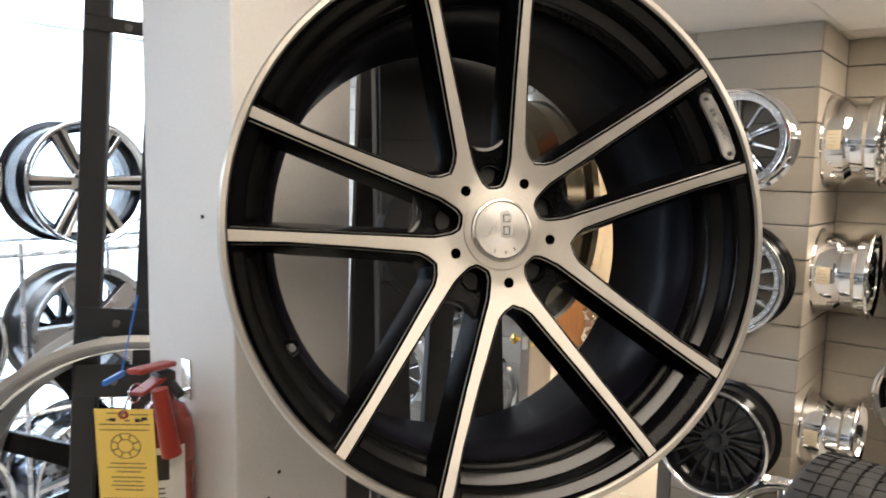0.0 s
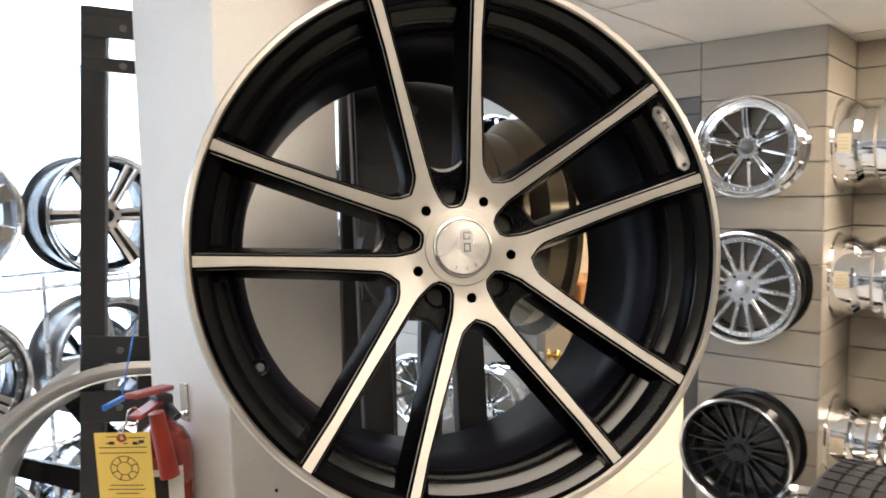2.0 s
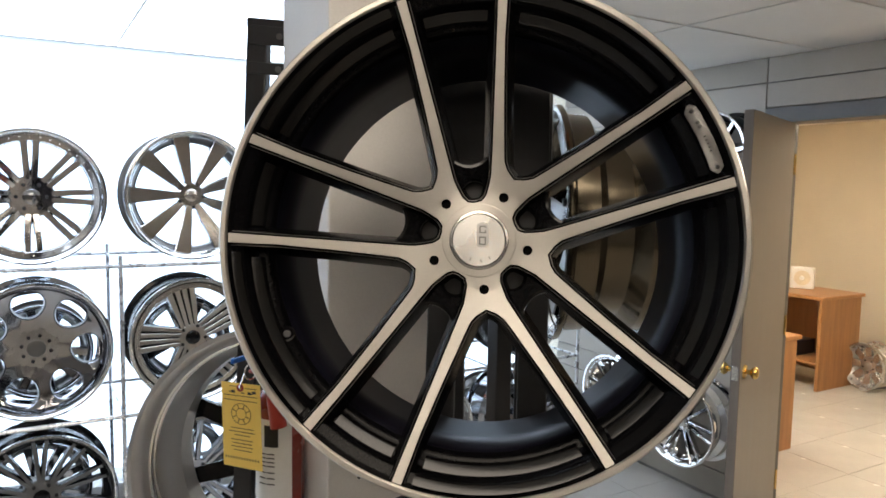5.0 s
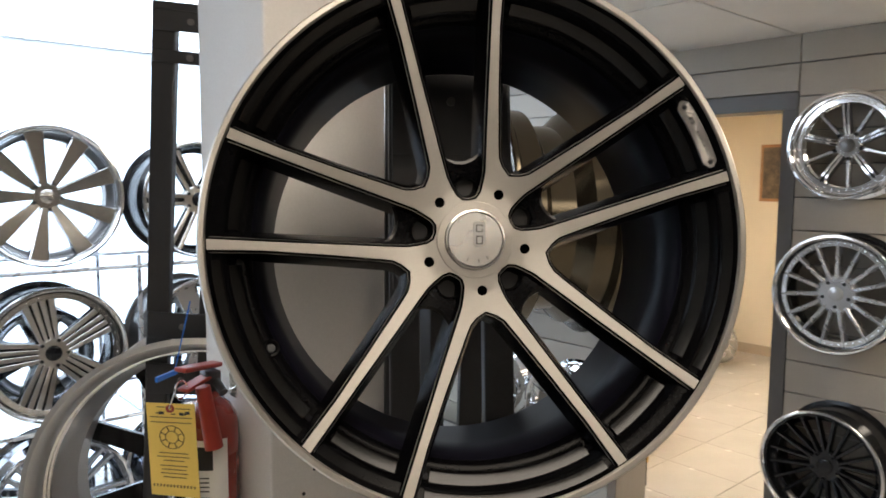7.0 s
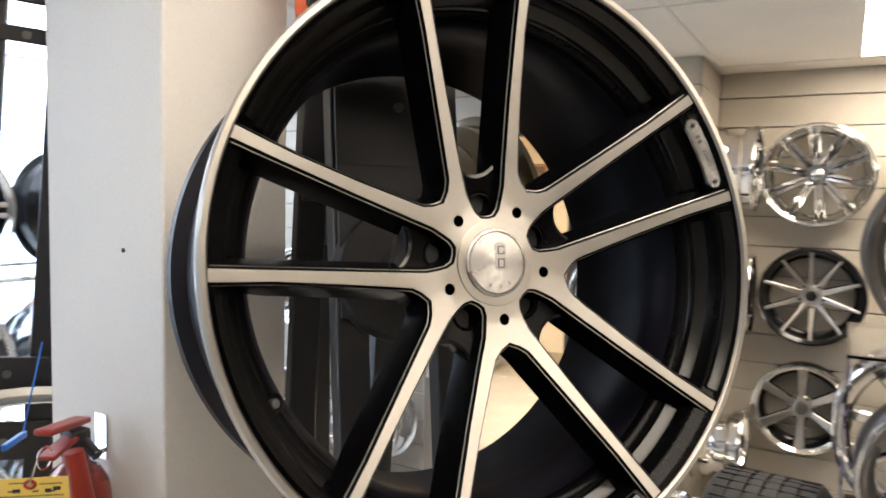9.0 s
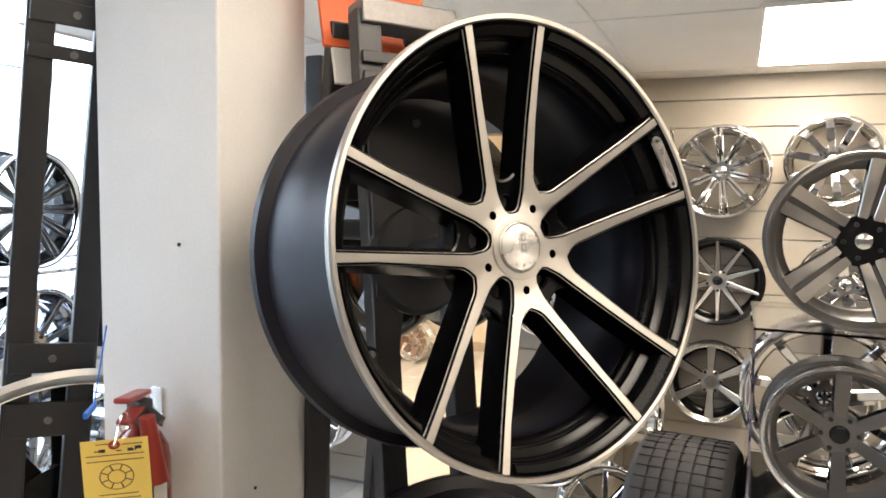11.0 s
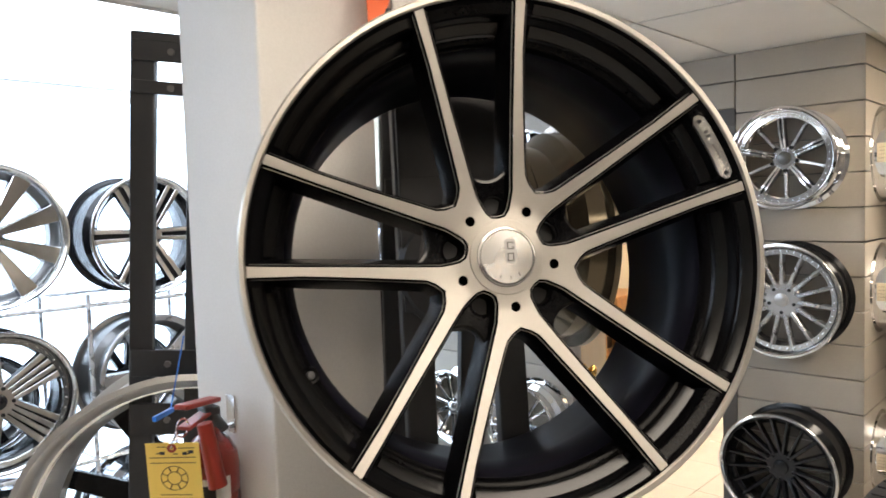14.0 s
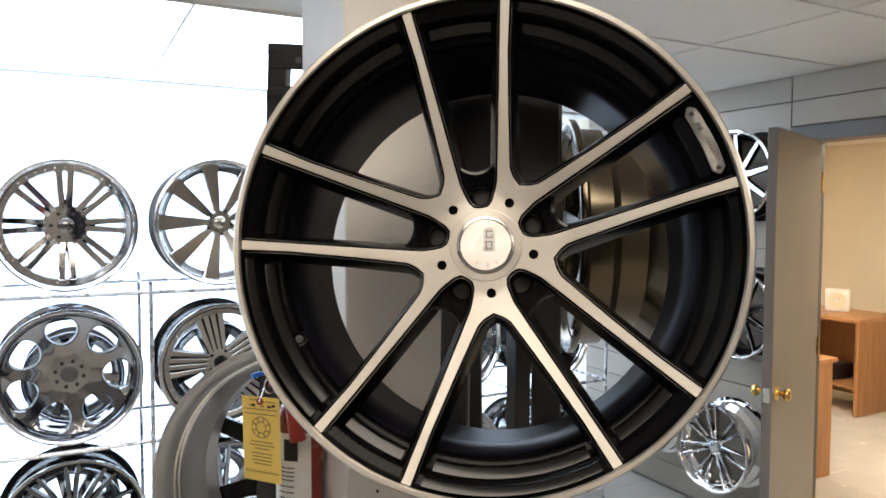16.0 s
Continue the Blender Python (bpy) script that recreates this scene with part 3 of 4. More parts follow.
wall("wall_north_office", (WX + 0.12, OY, 0.0), (7.4, OY + 0.12, CEIL + 0.08), cream_wall, "cream side wall of the office")
wall("wall_north_end", (-3.0, NY, 0.12), (-2.2, NY + 0.12, CEIL + 0.08), white_wall, "white wall beside the shop window")
wall("wall_north_head", (-2.2, NY, 2.385), (WX + 0.12, NY + 0.12, CEIL + 0.08), white_wall, "white strip of wall above the shop window")
# Unseen closing walls, coloured dark to weaken reflections in the black wheel
wall("wall_south", (-3.0, -3.12, 0), (RX + 0.12, -3.0, CEIL), unseen_wall, "plain grey-brown unseen wall, darkened to cut reflections")
wall("wall_west", (-3.12, -3.12, 0), (-3.0, NY + 0.12, CEIL), unseen_wall, "plain grey-brown unseen wall, darkened to cut reflections")
wall("wall_office_back", (7.28, 1.0, 0), (7.4, OY, CEIL), cream_wall, "cream painted back wall of the office")
wall("wall_office_south", (RX + 0.12, 0.9, 0), (7.4, 1.0, CEIL), cream_wall, "cream painted side wall of the office")
inner = wall("wall_office_front", (WX + 0.121, D1 + 0.02, 0), (WX + 0.16, OY, CEIL), cream_wall, "cream painted office side of the shop wall")

# doorway lining
tr = thing("door_frame", "dark grey steel lining of the doorway", "door frame", kind="structure")
part("jamb", box((WX - 0.022, 1.270, 0), (WX + 0.135, D0 + 0.028, 2.066), 0.003), trim_dark, tr)
part("jamb", box((WX - 0.022, D1 - 0.028, 0), (WX + 0.135, D1 + 0.005, 2.066), 0.003), trim_dark, tr)
part("head", box((WX - 0.024, 1.270, 2.066), (WX + 0.137, 2.157, 2.142), 0.003), trim_dark, tr)
base = thing("baseboard", "tan rubber skirting along the office wall", "baseboard", kind="structure")
part("skirting", box((7.265, 1.0, 0.0), (7.279, OY, 0.10), 0.003), mat("skirting_tan", (0.42, 0.34, 0.25), 0.5), base)

# shop window with daylight behind it
win = thing("window_1", "wide bright shop window behind the wheel shelves", "window", kind="structure")
for x in (-2.2, 3.648):
    part("mullion", box((x - 0.02, NY + 0.02, 0.12), (x + 0.02, NY + 0.08, 2.385), 0.004), wire_white, win)
for x0, x1 in ((-2.18, 0.722), (0.726, 3.628)):
    pane = part("pane", box((x0, NY + 0.045, 0.12), (x1, NY + 0.051, 2.385)), glass, win)
    pane.visible_shadow = False
part("sill", box((-2.2, NY - 0.03, 0.121), (WX, NY + 0.10, 0.15), 0.004), white_wall, win)
solid("backdrop", box((-5.5, NY + 0.6, -0.3), (WX + 0.10, NY + 0.64, 3.2)), daylight, "bright overcast daylight outside the window", "backdrop", kind="structure")


# One fixture serves the real lamp at the recess and the added ones
def troffer(x, y, material=lamp_panel, a=0.58, b=0.27, w=0.02):
    t = thing("ceiling_light", "recessed fluorescent ceiling light with a white diffuser, real and added alike", "ceiling light", pose(x, y, CEIL))
    bm = bmesh.new()
    for lo, hi in (((-a - w, -b - w), (a + w, -b)), ((-a - w, b), (a + w, b + w)), ((-a - w, -b), (-a, b)), ((a, -b), (a + w, b))):
        add_box(bm, (*lo, -0.014), (*hi, -0.001))
    part("light_frame", bm, plastic_white, t)
    part("diffuser", box((-a, -b, -0.011), (a, b, -0.003)), material, t)


troffer(3.14, -0.17)
# Unseen light overhead, added to put highlights on the lower rim pads
troffer(0.30, -0.02, overhead_panel)
# Unseen lights behind the view, added to brighten the machined spoke faces
for x, y in ((-1.30, -1.60), (0.50, -1.60), (1.25, -2.35)):
    troffer(x, y, material=rear_panel)
# Unseen office lights, added to brighten the room beyond the doorway
for x, y in ((4.75, 1.6), (4.75, 3.5)):
    troffer(x, y, material=office_panel)
# Edge-to-edge glowing panels, added so the ceiling by the window reads white
for x in (-1.2, 0.02, 1.24, 2.46):
    for y in (2.52, 3.132) if x < 2 else (3.132,):
        troffer(x, y, cool_panel, 0.604, 0.300, 0.005)
    troffer(x, 3.59, cool_panel, 0.604, 0.148, 0.005)

# square column
col = thing("column", "square pillar painted light grey", "column", kind="structure")
part("shaft", box((0.645, 0.832, 0), (0.862, 1.062, CEIL), 0.004), column_paint, col)
pins = bmesh.new()
for p in ((0.72, 0.8315, 1.28), (0.700, 0.8315, 1.245)):
    add_tube(pins, p, (p[0], p[1] - 0.002, p[2]), 0.0028, 8)
add_tube(pins, (0.6455, 0.905, 1.66), (0.6435, 0.905, 1.66), 0.003, 8)
part("screw_hole", pins, hole_black, col)

# ---- door ----
door = thing("door_1", "brown-grey flush door standing open into the shop", "door", pose(WX - 0.03, 2.00, 0.008, 0, 0, 180 + 22.5), kind="structure")
part("door_leaf", box((0.0, -0.02, 0), (0.755, 0.02, 2.05), 0.003), door_paint, door)
for s in (-1, 1):
    k = part("door_knob", revolve([(0.0, 0.058), (0.016, 0.057), (0.025, 0.050), (0.027, 0.042), (0.022, 0.032), (0.011, 0.024), (0.010, 0.008), (0.029, 0.006), (0.031, 0.0), (0.0, 0.0)], 28, False),
             brass, door, "polished brass knob", pose(0.690, s * 0.0205, 0.95, -90 * s, 0, 0))
part("latch_plate", box((0.753, -0.013, 0.92), (0.757, 0.013, 0.98), 0.0006), polished, door)
for z in (0.25, 1.05, 1.85):
    part("hinge", tube((-0.004, 0.024, z - 0.05), (-0.004, 0.024, z + 0.05), 0.007, 12), brass, door)


# ---- display stand of two leaning ladders ----
def ladder(parent, m, length, half=0.052, rungs=()):
    for s in (-1, 1):
        part("post", square_tube((s * half, -length, 0), (s * half, 0.0, 0), 0.040, 0.030, (1, 0, 0)), rack_black, parent, m=m)
    for y, w, h in rungs:
        b = box((-half - 0.016, y - h / 2, 0.016), (half + 0.016, y + h / 2, 0.022), 0.002)
        r = part("crossbar", b, rack_black, parent, m=m)
        bolt = bmesh.new()
        add_tube(bolt, (0.0, y, 0.022), (0.0, y, 0.027), 0.006, 8)
        part("bolt", bolt, rack_grey, r)


stand = thing("display_stand", "black steel A-frame stand that carries wheels on both sides", "display stand")
front = FRAME @ pose(0.005, 0.363, -0.300)
ladder(stand, front, 2.06, 0.063, ((-0.072, 0, 0.018), (-0.165, 0, 0.145), (-0.285, 0, 0.10), (-0.37, 0, 0.09), (-0.78, 0, 0.05), (-1.2, 0, 0.05), (-1.7, 0, 0.05)))
back = Matrix.Translation(front.translation + Vector((0.045, 0.065, 0.0))) @ facing((0, 0, 0), HEAD, -8.1)
ladder(stand, back, 2.06, 0.063, ((-0.25, 0, 0.05), (-0.9, 0, 0.05), (-1.5, 0, 0.05)))
part("top_plate", box((-0.076, -0.022, -0.028), (0.084, 0.016, 0.022), 0.003), rack_grey, stand, m=front)
hubm = part("hub_plate", revolve([(0.0, 0.026), (0.075, 0.026), (0.082, 0.018), (0.082, 0.010), (0.0, 0.010)], 32, False), rack_black, stand, m=FRAME @ pose(0, 0, -0.30))
part("spindle", tube((0, 0, -0.29), (0, 0, -0.10), 0.030, 20), rack_black, stand, m=FRAME)

sign = thing("sign_board", "orange board with a white lower strip fixed behind the stand top", "sign", FRAME @ pose(0.035, 0.52, -0.40, -8.1, 0, 0))
part("panel", box((-0.127, -0.19, -0.004), (0.060, 0.20, 0.004), 0.001), orange_board, sign)
part("strip", box((-0.115, -0.25, -0.003), (-0.058, -0.192, 0.005), 0.001), label_white, sign)

# ---- second stand, left of the column ----
stand2 = thing("display_stand", "black steel A-frame stand carrying a wheel turned to the window", "display stand")
LH = HEAD - 180
top2 = facing((0.675, 1.115, 2.02), LH + 180, -6.0, -4.5) @ pose(-0.012, 0, 0)
ladder(stand2, top2, 2.02, 0.047, ((-0.015, 0, 0.035), (-0.075, 0, 0.022), (-0.56, 0, 0.05), (-0.665, 0, 0.06), (-1.2, 0, 0.05), (-1.7, 0, 0.05)))
part("top_plate", box((-0.066, -0.004, -0.10), (0.066, 0.016, 0.020), 0.003), rack_black, stand2, m=top2)

# ---- fire extinguisher on the column ----
ext = thing("fire_extinguisher", "small red fire extinguisher with a red lever hung on the column", "fire extinguisher", pose(0.600, 0.940, 1.047))
body = part("cylinder", revolve([(0.0, 0.0), (0.034, 0.0), (0.040, 0.006), (0.041, 0.012), (0.041, 0.300), (0.038, 0.322), (0.028, 0.340), (0.016, 0.350), (0.014, 0.362), (0.0, 0.362)], 40, False), red_paint, ext)
lab = bmesh.new()
rows = []
for i in range(17):
    a = radians(150 + 130 * i / 16)
    rows.append([lab.verts.new((0.0415 * math.cos(a), 0.0415 * math.sin(a), z)) for z in (0.08, 0.292)])
for a, b in zip(rows, rows[1:]):
    lab.faces.new((a[0], b[0], b[1], a[1]))
label = part("label", lab, label_white, body, "white printed label with bar code")
code = bmesh.new()
for i in range(15):
    a = 215 + 2.2 * i
    w = 0.0006 + 0.0005 * (i * 7 % 3)
    add_box(code, (0.0416, -w, 0.245), (0.0419, w, 0.282), m=pose(0, 0, 0, 0, 0, a))
for z in (0.232, 0.225, 0.218, 0.211, 0.20, 0.19, 0.18):
    add_box(code, (0.0416, -0.007, z), (0.0419, 0.007, z + 0.002), m=pose(0, 0, 0, 0, 0, 208))
    add_box(code, (0.0416, -0.007, z), (0.0419, 0.007, z + 0.002), m=pose(0, 0, 0, 0, 0, 230))
part("printed_code", code, ink_black, label)
part("valve_block", box((-0.013, -0.014, 0.355), (0.013, 0.014, 0.392), 0.004), plastic_dark, ext)
arm = pose(0, 0, 0.392, 0, 0, 205)
part("carry_handle", box((-0.012, -0.011, -0.010), (0.062, 0.011, -0.004), 0.002), red_plastic, ext, m=arm @ pose(0, 0, 0, 0, 10, 0))
part("lever", box((-0.016, -0.012, 0.004), (0.066, 0.012, 0.012), 0.003), red_plastic, ext, m=arm @ pose(0, 0, 0, 0, -6, 0))
part("nozzle", tube((0.004, -0.012, 0.375), (0.006, -0.034, 0.362), 0.007, 12), plastic_dark, ext)
hose = part("hose_horn", tube((-0.03, -0.042, 0.380), (-0.018, -0.050, 0.285), 0.011, 14, 0.014), red_plastic, ext)
ring = bmesh.new()
for k in range(20):
    a, b = 2 * math.pi * k / 20, 2 * math.pi * (k + 1) / 20
    add_tube(ring, (-0.058 + 0.011 * math.cos(a), -0.030 + 0.004 * math.cos(a), 0.378 + 0.013 * math.sin(a)), (-0.058 + 0.011 * math.cos(b), -0.030 + 0.004 * math.cos(b), 0.378 + 0.013 * math.sin(b)), 0.0014, 6)
part("pull_ring", ring, chrome, ext)
brk = thing("wall_bracket", "small chromed steel hook plate screwed to the column", "bracket", pose(0.645, 0.950, 1.405))
part("plate", box((-0.004, -0.012, -0.02), (0.0, 0.012, 0.040), 0.001), chrome, brk)
part("hook", box((-0.052, -0.004, -0.012), (-0.002, 0.004, -0.005), 0.001), chrome, brk)
strip = thing("plastic_strip", "short bright blue plastic tie strip on the extinguisher", "cable tie", pose(0.545, 0.975, 1.432, 0, 0, 215))
part("strip_band", box((-0.026, -0.003, -0.004), (0.026, 0.003, 0.004), 0.001), blue_plastic, strip)
part("strip_tail", tube((-0.02, 0, 0.0), (-0.05, 0.012, 0.11), 0.0012, 6), blue_plastic, strip)

tag = thing("inspection_tag", "yellow card inspection tag on a wire loop", "tag", facing((0.525, 0.905, 1.345), 210, 2, 4) @ Matrix.Diagonal((1.2, 0.95, 1, 1)))
card = bmesh.new()
add_box(card, (-0.036, -0.080, -0.0003), (0.036, 0.066, 0.0003))
part("card", card, tag_yellow, tag)
pr = bmesh.new()
for y, x0, x1 in ((0.060, -0.02, 0.0), (0.058, 0.008, 0.030), (0.044, -0.031, 0.031), (0.036, -0.031, 0.030), (-0.012, -0.02, 0.022), (-0.018, -0.024, 0.024),
                  (-0.024, -0.014, 0.016), (-0.032, -0.02, 0.02), (-0.038, -0.018, 0.018), (-0.044, -0.02, 0.020), (-0.050, -0.016, 0.018)):
    add_box(pr, (x0, y - 0.0007, 0.0004), (x1, y + 0.0007, 0.0007))
for k in range(13):
    add_box(pr, (-0.032 + 0.005 * k, -0.066, 0.0004), (-0.0298 + 0.005 * k, -0.062, 0.0007))
for k in range(24):
    a, b = 2 * math.pi * k / 24, 2 * math.pi * (k + 1) / 24
    for r in (0.018, 0.0095):
        add_tube(pr, (r * math.cos(a), 0.013 + r * math.sin(a), 0.0005), (r * math.cos(b), 0.013 + r * math.sin(b), 0.0005), 0.0006, 4)
for k in range(8):
    a = math.pi * k / 4 + 0.39
    add_tube(pr, (0.010 * math.cos(a), 0.013 + 0.010 * math.sin(a), 0.0005), (0.0175 * math.cos(a), 0.013 + 0.0175 * math.sin(a), 0.0005), 0.0008, 4)
part("printed_text", pr, ink, tag)
hw = bmesh.new()
for k, (x0, x1) in enumerate(((-0.024, -0.018), (-0.017, -0.010), (0.004, 0.010), (0.011, 0.017), (0.018, 0.023), (0.024, 0.031))):
    add_box(hw, (x0, 0.0485, 0.0005), (x1, 0.0500 + 0.003 * (k % 2), 0.0009), m=pose(0, 0, 0, 0, 0, 3 * (k % 3 - 1)))
part("handwriting", hw, ink_black, tag)
part("eyelet", revolve([(0.003, 0.001), (0.0062, 0.001), (0.0062, -0.001), (0.003, -0.001)], 18), red_plastic, tag, m=pose(0, 0.058, 0.0006))
part("wire_loop", tube((0, 0.058, 0.002), (0.004, 0.082, -0.006), 0.0013, 8), chrome, tag)

# ---- wheels on the display walls ----
single = lambda a, b: [(0.0, 0.0, a, b)]
twin = lambda g0, g1, a, b: [(-g0, -g1, a, b), (g0, g1, a, b)]

# two wheels and a mesh wheel beside the doorway
G1 = "wheels on the slat wall"
W_A = wheel("chrome-lipped wheel with five split and five thin spokes", 0.445, 0.20, 5, twin(0.006, 0.0095, 0.0055, 0.0045), chrome, gunmetal, chrome, chrome,
            0.02, facing((3.305, 1.005, 1.890), 180, 0, 4), 0.052, 0.030, 5, 0.006, 72, 40, 0.034, group=G1, under=(5, single(0.007, 0.0045), 0.5, silver, 0.002))
W_B = wheel("silver wheel with fifteen straight thin spokes and polished lip", 0.50, 0.22, 15, single(0.0095, 0.0052), silver, silver, gloss_black, polished,
            0.008, facing((3.295, 1.010, 1.275), 180, 0, 0), 0.080, 0.030, 5, 0.004, 72, 48, 0.034, group=G1)
W_C = wheel("black mesh wheel with polished lip and black barrel", 0.50, 0.25, 10, [(-0.003, -0.038, 0.0075, 0.0055), (0.003, 0.038, 0.0075, 0.0055)], gloss_black, gloss_black, gloss_black, polished,
            0.03, facing((3.265, 1.015, 0.530), 180, 0, 0), 0.066, 0.032, 5, 0.0, 72, 0, 0.045, group=G1)
# chrome wheels on the return, seen from the side
for z, D, n in ((1.900, 0.43, 10), (1.300, 0.41, 8), (0.545, 0.38, 9)):
    t = wheel("chrome wheel with a beige paper sticker on its barrel", D, 0.24, n, twin(0.006, 0.014, 0.008, 0.007), chrome, chrome, chrome, chrome,
              0.02, facing((3.79, 0.50, z), 270, 0, 10), 0.06, 0.03, 5, 0.005, 64, 0, 0.03, group="chrome wheels on the return wall")
    st = bmesh.new()
    rr = []
    for i in range(9):
        a = radians(-12 + 24 * i / 8 + 170)
        rr.append([st.verts.new(((D / 2 - 0.0165) * math.cos(a), (D / 2 - 0.0165) * math.sin(a), zz)) for zz in (-0.148, -0.205)])
    for a, b in zip(rr, rr[1:]):
        st.faces.new((a[0], b[0], b[1], a[1]))
    s = part("sticker", st, sticker, t, "beige paper sticker")
    bb = bmesh.new()
    for k in range(4):
        q = radians(163 + 4.5 * k)
        add_box(bb, (D / 2 - 0.0163, -0.0006, -0.198), (D / 2 - 0.0160, 0.0006, -0.165), m=pose(0, 0, 0, 0, 0, 163 + 4.5 * k))
    part("printed_code", bb, ink, s)
# wheels on the recessed wall
G2 = "wheels on the recessed wall"
X2 = 3.86
wheel("chrome wheel with ten split spokes on the recessed wall", 0.49, 0.20, 10, twin(0.009, 0.015, 0.007, 0.008), chrome, polished, chrome, chrome, 0.02, facing((X2, 0.255, 1.878), 180, 0, 6), 0.06, 0.028, 6, 0.006, 64, 0, 0.02, group=G2)
wheel("black wheel with ten thin machined spokes", 0.47, 0.20, 10, single(0.014, 0.007), machined, gloss_black, gloss_black, gloss_black, 0.035, facing((X2, 0.250, 1.300), 180, 0, 2), 0.055, 0.026, 5, 0.0, 64, 0, 0.012, group=G2)
wheel("black wheel with six wide machined spokes", 0.44, 0.20, 6, single(0.014, 0.023), machined, gloss_black, gloss_black, polished, 0.03, facing((X2, 0.265, 0.752), 180, 0, 0), 0.06, 0.034, 6, 0.0, 64, 0, 0.012, cap_mat=gunmetal, group=G2)
wheel("chrome wheel with ten rounded spokes", 0.46, 0.20, 10, single(0.017, 0.020), chrome, polished, chrome, chrome, 0.02, facing((X2, -0.265, 1.93), 180, 0, 8), 0.06, 0.03, 5, 0.008, 64, 0, 0.02, group=G2)
wheel("chrome wheel with seven spokes", 0.46, 0.20, 7, twin(0.008, 0.03, 0.011, 0.010), chrome, polished, chrome, chrome, 0.02, facing((X2, -0.80, 1.95), 180, 0, 8), 0.06, 0.03, 5, 0.008, 64, 0, 0.02, group=G2)
wheel("chrome wheel with six spokes", 0.47, 0.20, 6, twin(0.010, 0.02, 0.014, 0.014), chrome, polished, chrome, chrome, 0.02, facing((X2, -0.35, 1.31), 180, 0, 12), 0.06, 0.03, 5, 0.008, 64, 0, 0.02, group=G2)
wheel("polished wheel with eight spokes", 0.46, 0.20, 8, single(0.02, 0.018), polished, polished, chrome, chrome, 0.02, facing((X2, -0.30, 0.70), 180, 0, 12), 0.06, 0.03, 5, 0.008, 64, 0, 0.02, group=G2)
# wheels behind the open door
G3 = "wheels behind the open door"
for z, y, s in ((1.90, 2.33, 0), (1.19, 2.30, 9)):
    wheel("chrome-lipped black wheel on the slat wall behind the door", 0.47, 0.22, 9, single(0.014, 0.010), chrome, gloss_black, gloss_black, chrome, 0.02, facing((3.28, y, z), 180, 0, s), 0.06, 0.03, 5, 0.0, 56, 0, 0.02, group=G3)
wheel("chrome wheel with seven split spokes low on the wall", 0.49, 0.22, 7, twin(0.008, 0.032, 0.008, 0.007), chrome, chrome, chrome, chrome, 0.02, facing((3.27, 2.43, 0.455), 180, 0, 5), 0.05, 0.03, 5, 0.0, 64, 0, 0.02, group=G3)
wheel("chrome wheel with five spokes on the slat wall", 0.47, 0.22, 5, twin(0.012, 0.03, 0.012, 0.012), chrome, chrome, chrome, chrome, 0.02, facing((3.28, 2.90, 1.19), 180, 0, 5), 0.05, 0.03, 5, 0.0, 56, 0, 0.02, group=G3)
wheel("chrome wheel with ten spokes on the slat wall", 0.47, 0.22, 10, single(0.012, 0.012), chrome, chrome, chrome, chrome, 0.02, facing((3.28, 2.98, 0.47), 180, 0, 5), 0.05, 0.03, 5, 0.0, 56, 0, 0.02, group=G3)

# ---- wire shelves with wheels before the window ----
SY = 3.00
shelf = thing("wire_shelving", "zinc wire grid shelving full of wheels in front of the window", "shelving")
XS = [-0.67 + 0.61 * k for k in range(7)]
for x in XS:
    for y in (SY - 0.06, SY + 0.52):
        part("upright", tube((x, y, 0), (x, y, 1.42), 0.009, 10), wire_white, shelf)
    for z in (0.11, 0.745, 1.375):
        part("side_rail", tube((x, SY - 0.06, z), (x, SY + 0.52, z), 0.006, 8), wire_white, shelf)
for z in (0.11, 0.745, 1.375):
    for y, dz in ((SY - 0.06, 0.0), (SY + 0.52, 0.0)):
        part("rail", tube((XS[0], y, z + dz), (XS[-1], y, z + dz), 0.009, 8), wire_white, shelf)
G4 = "wheels on the wire shelving"
for c in range(6):
    for r, D in ((0, 0.44), (1, 0.42)):
        n = 7 + (c * 2 + r) % 4
        wheel("dim chrome wheel standing in the second row of the shelving", D, 0.18, n, single(0.014, 0.016 + 0.002 * r), smoked, gunmetal, gunmetal, smoked, 0.02,
              facing((XS[c] + 0.305 + 0.03 * (r - 0.5), SY + 0.32, (0.117, 0.752)[r] + D / 2 + 0.002), 270, 0, 11 * c), 0.07, 0.03, 5, 0.0, 40, 0, 0.02, group="wheels in the second shelf row")


def shelf_wheel(col, row, label, D, W, n, arms, *a, turn=0.0, **k):
    x = XS[col] + 0.305
    z = (0.117, 0.752, 1.382)[row] + D / 2 + 0.002
    return wheel(label, D, W, n, arms, *a, m=facing((x, SY + 0.0, z), 270 + turn, 0, k.pop("spin", 0)), group=G4, **k)

shelf_wheel(1, 2, "chrome wheel with eight split spokes and a riveted lip", 0.54, 0.22, 8, twin(0.013, 0.023, 0.011, 0.012), chrome, smoked, smoked, chrome, 0.02, turn=2, hub=0.085, sink=0.03, rivets=40, lugs=6)
shelf_wheel(2, 2, "machined wheel with nine broad tapered spokes on a wire shelf", 0.56, 0.22, 9, single(0.012, 0.036), polished, smoked, gunmetal, polished, 0.03, turn=2, hub=0.055, sink=0.024, cap=0.028, cap_mat=polished, spin=10)
shelf_wheel(3, 2, "black wheel with six machined twin-bar spokes on a wire shelf", 0.52, 0.28, 6, twin(0.016, 0.022, 0.008, 0.010), machined, gloss_black, gloss_black, polished, 0.02, turn=2, hub=0.065, sink=0.018, lugs=6, spin=30, under=(6, single(0.020, 0.028), 0.0, gloss_black, 0.005))
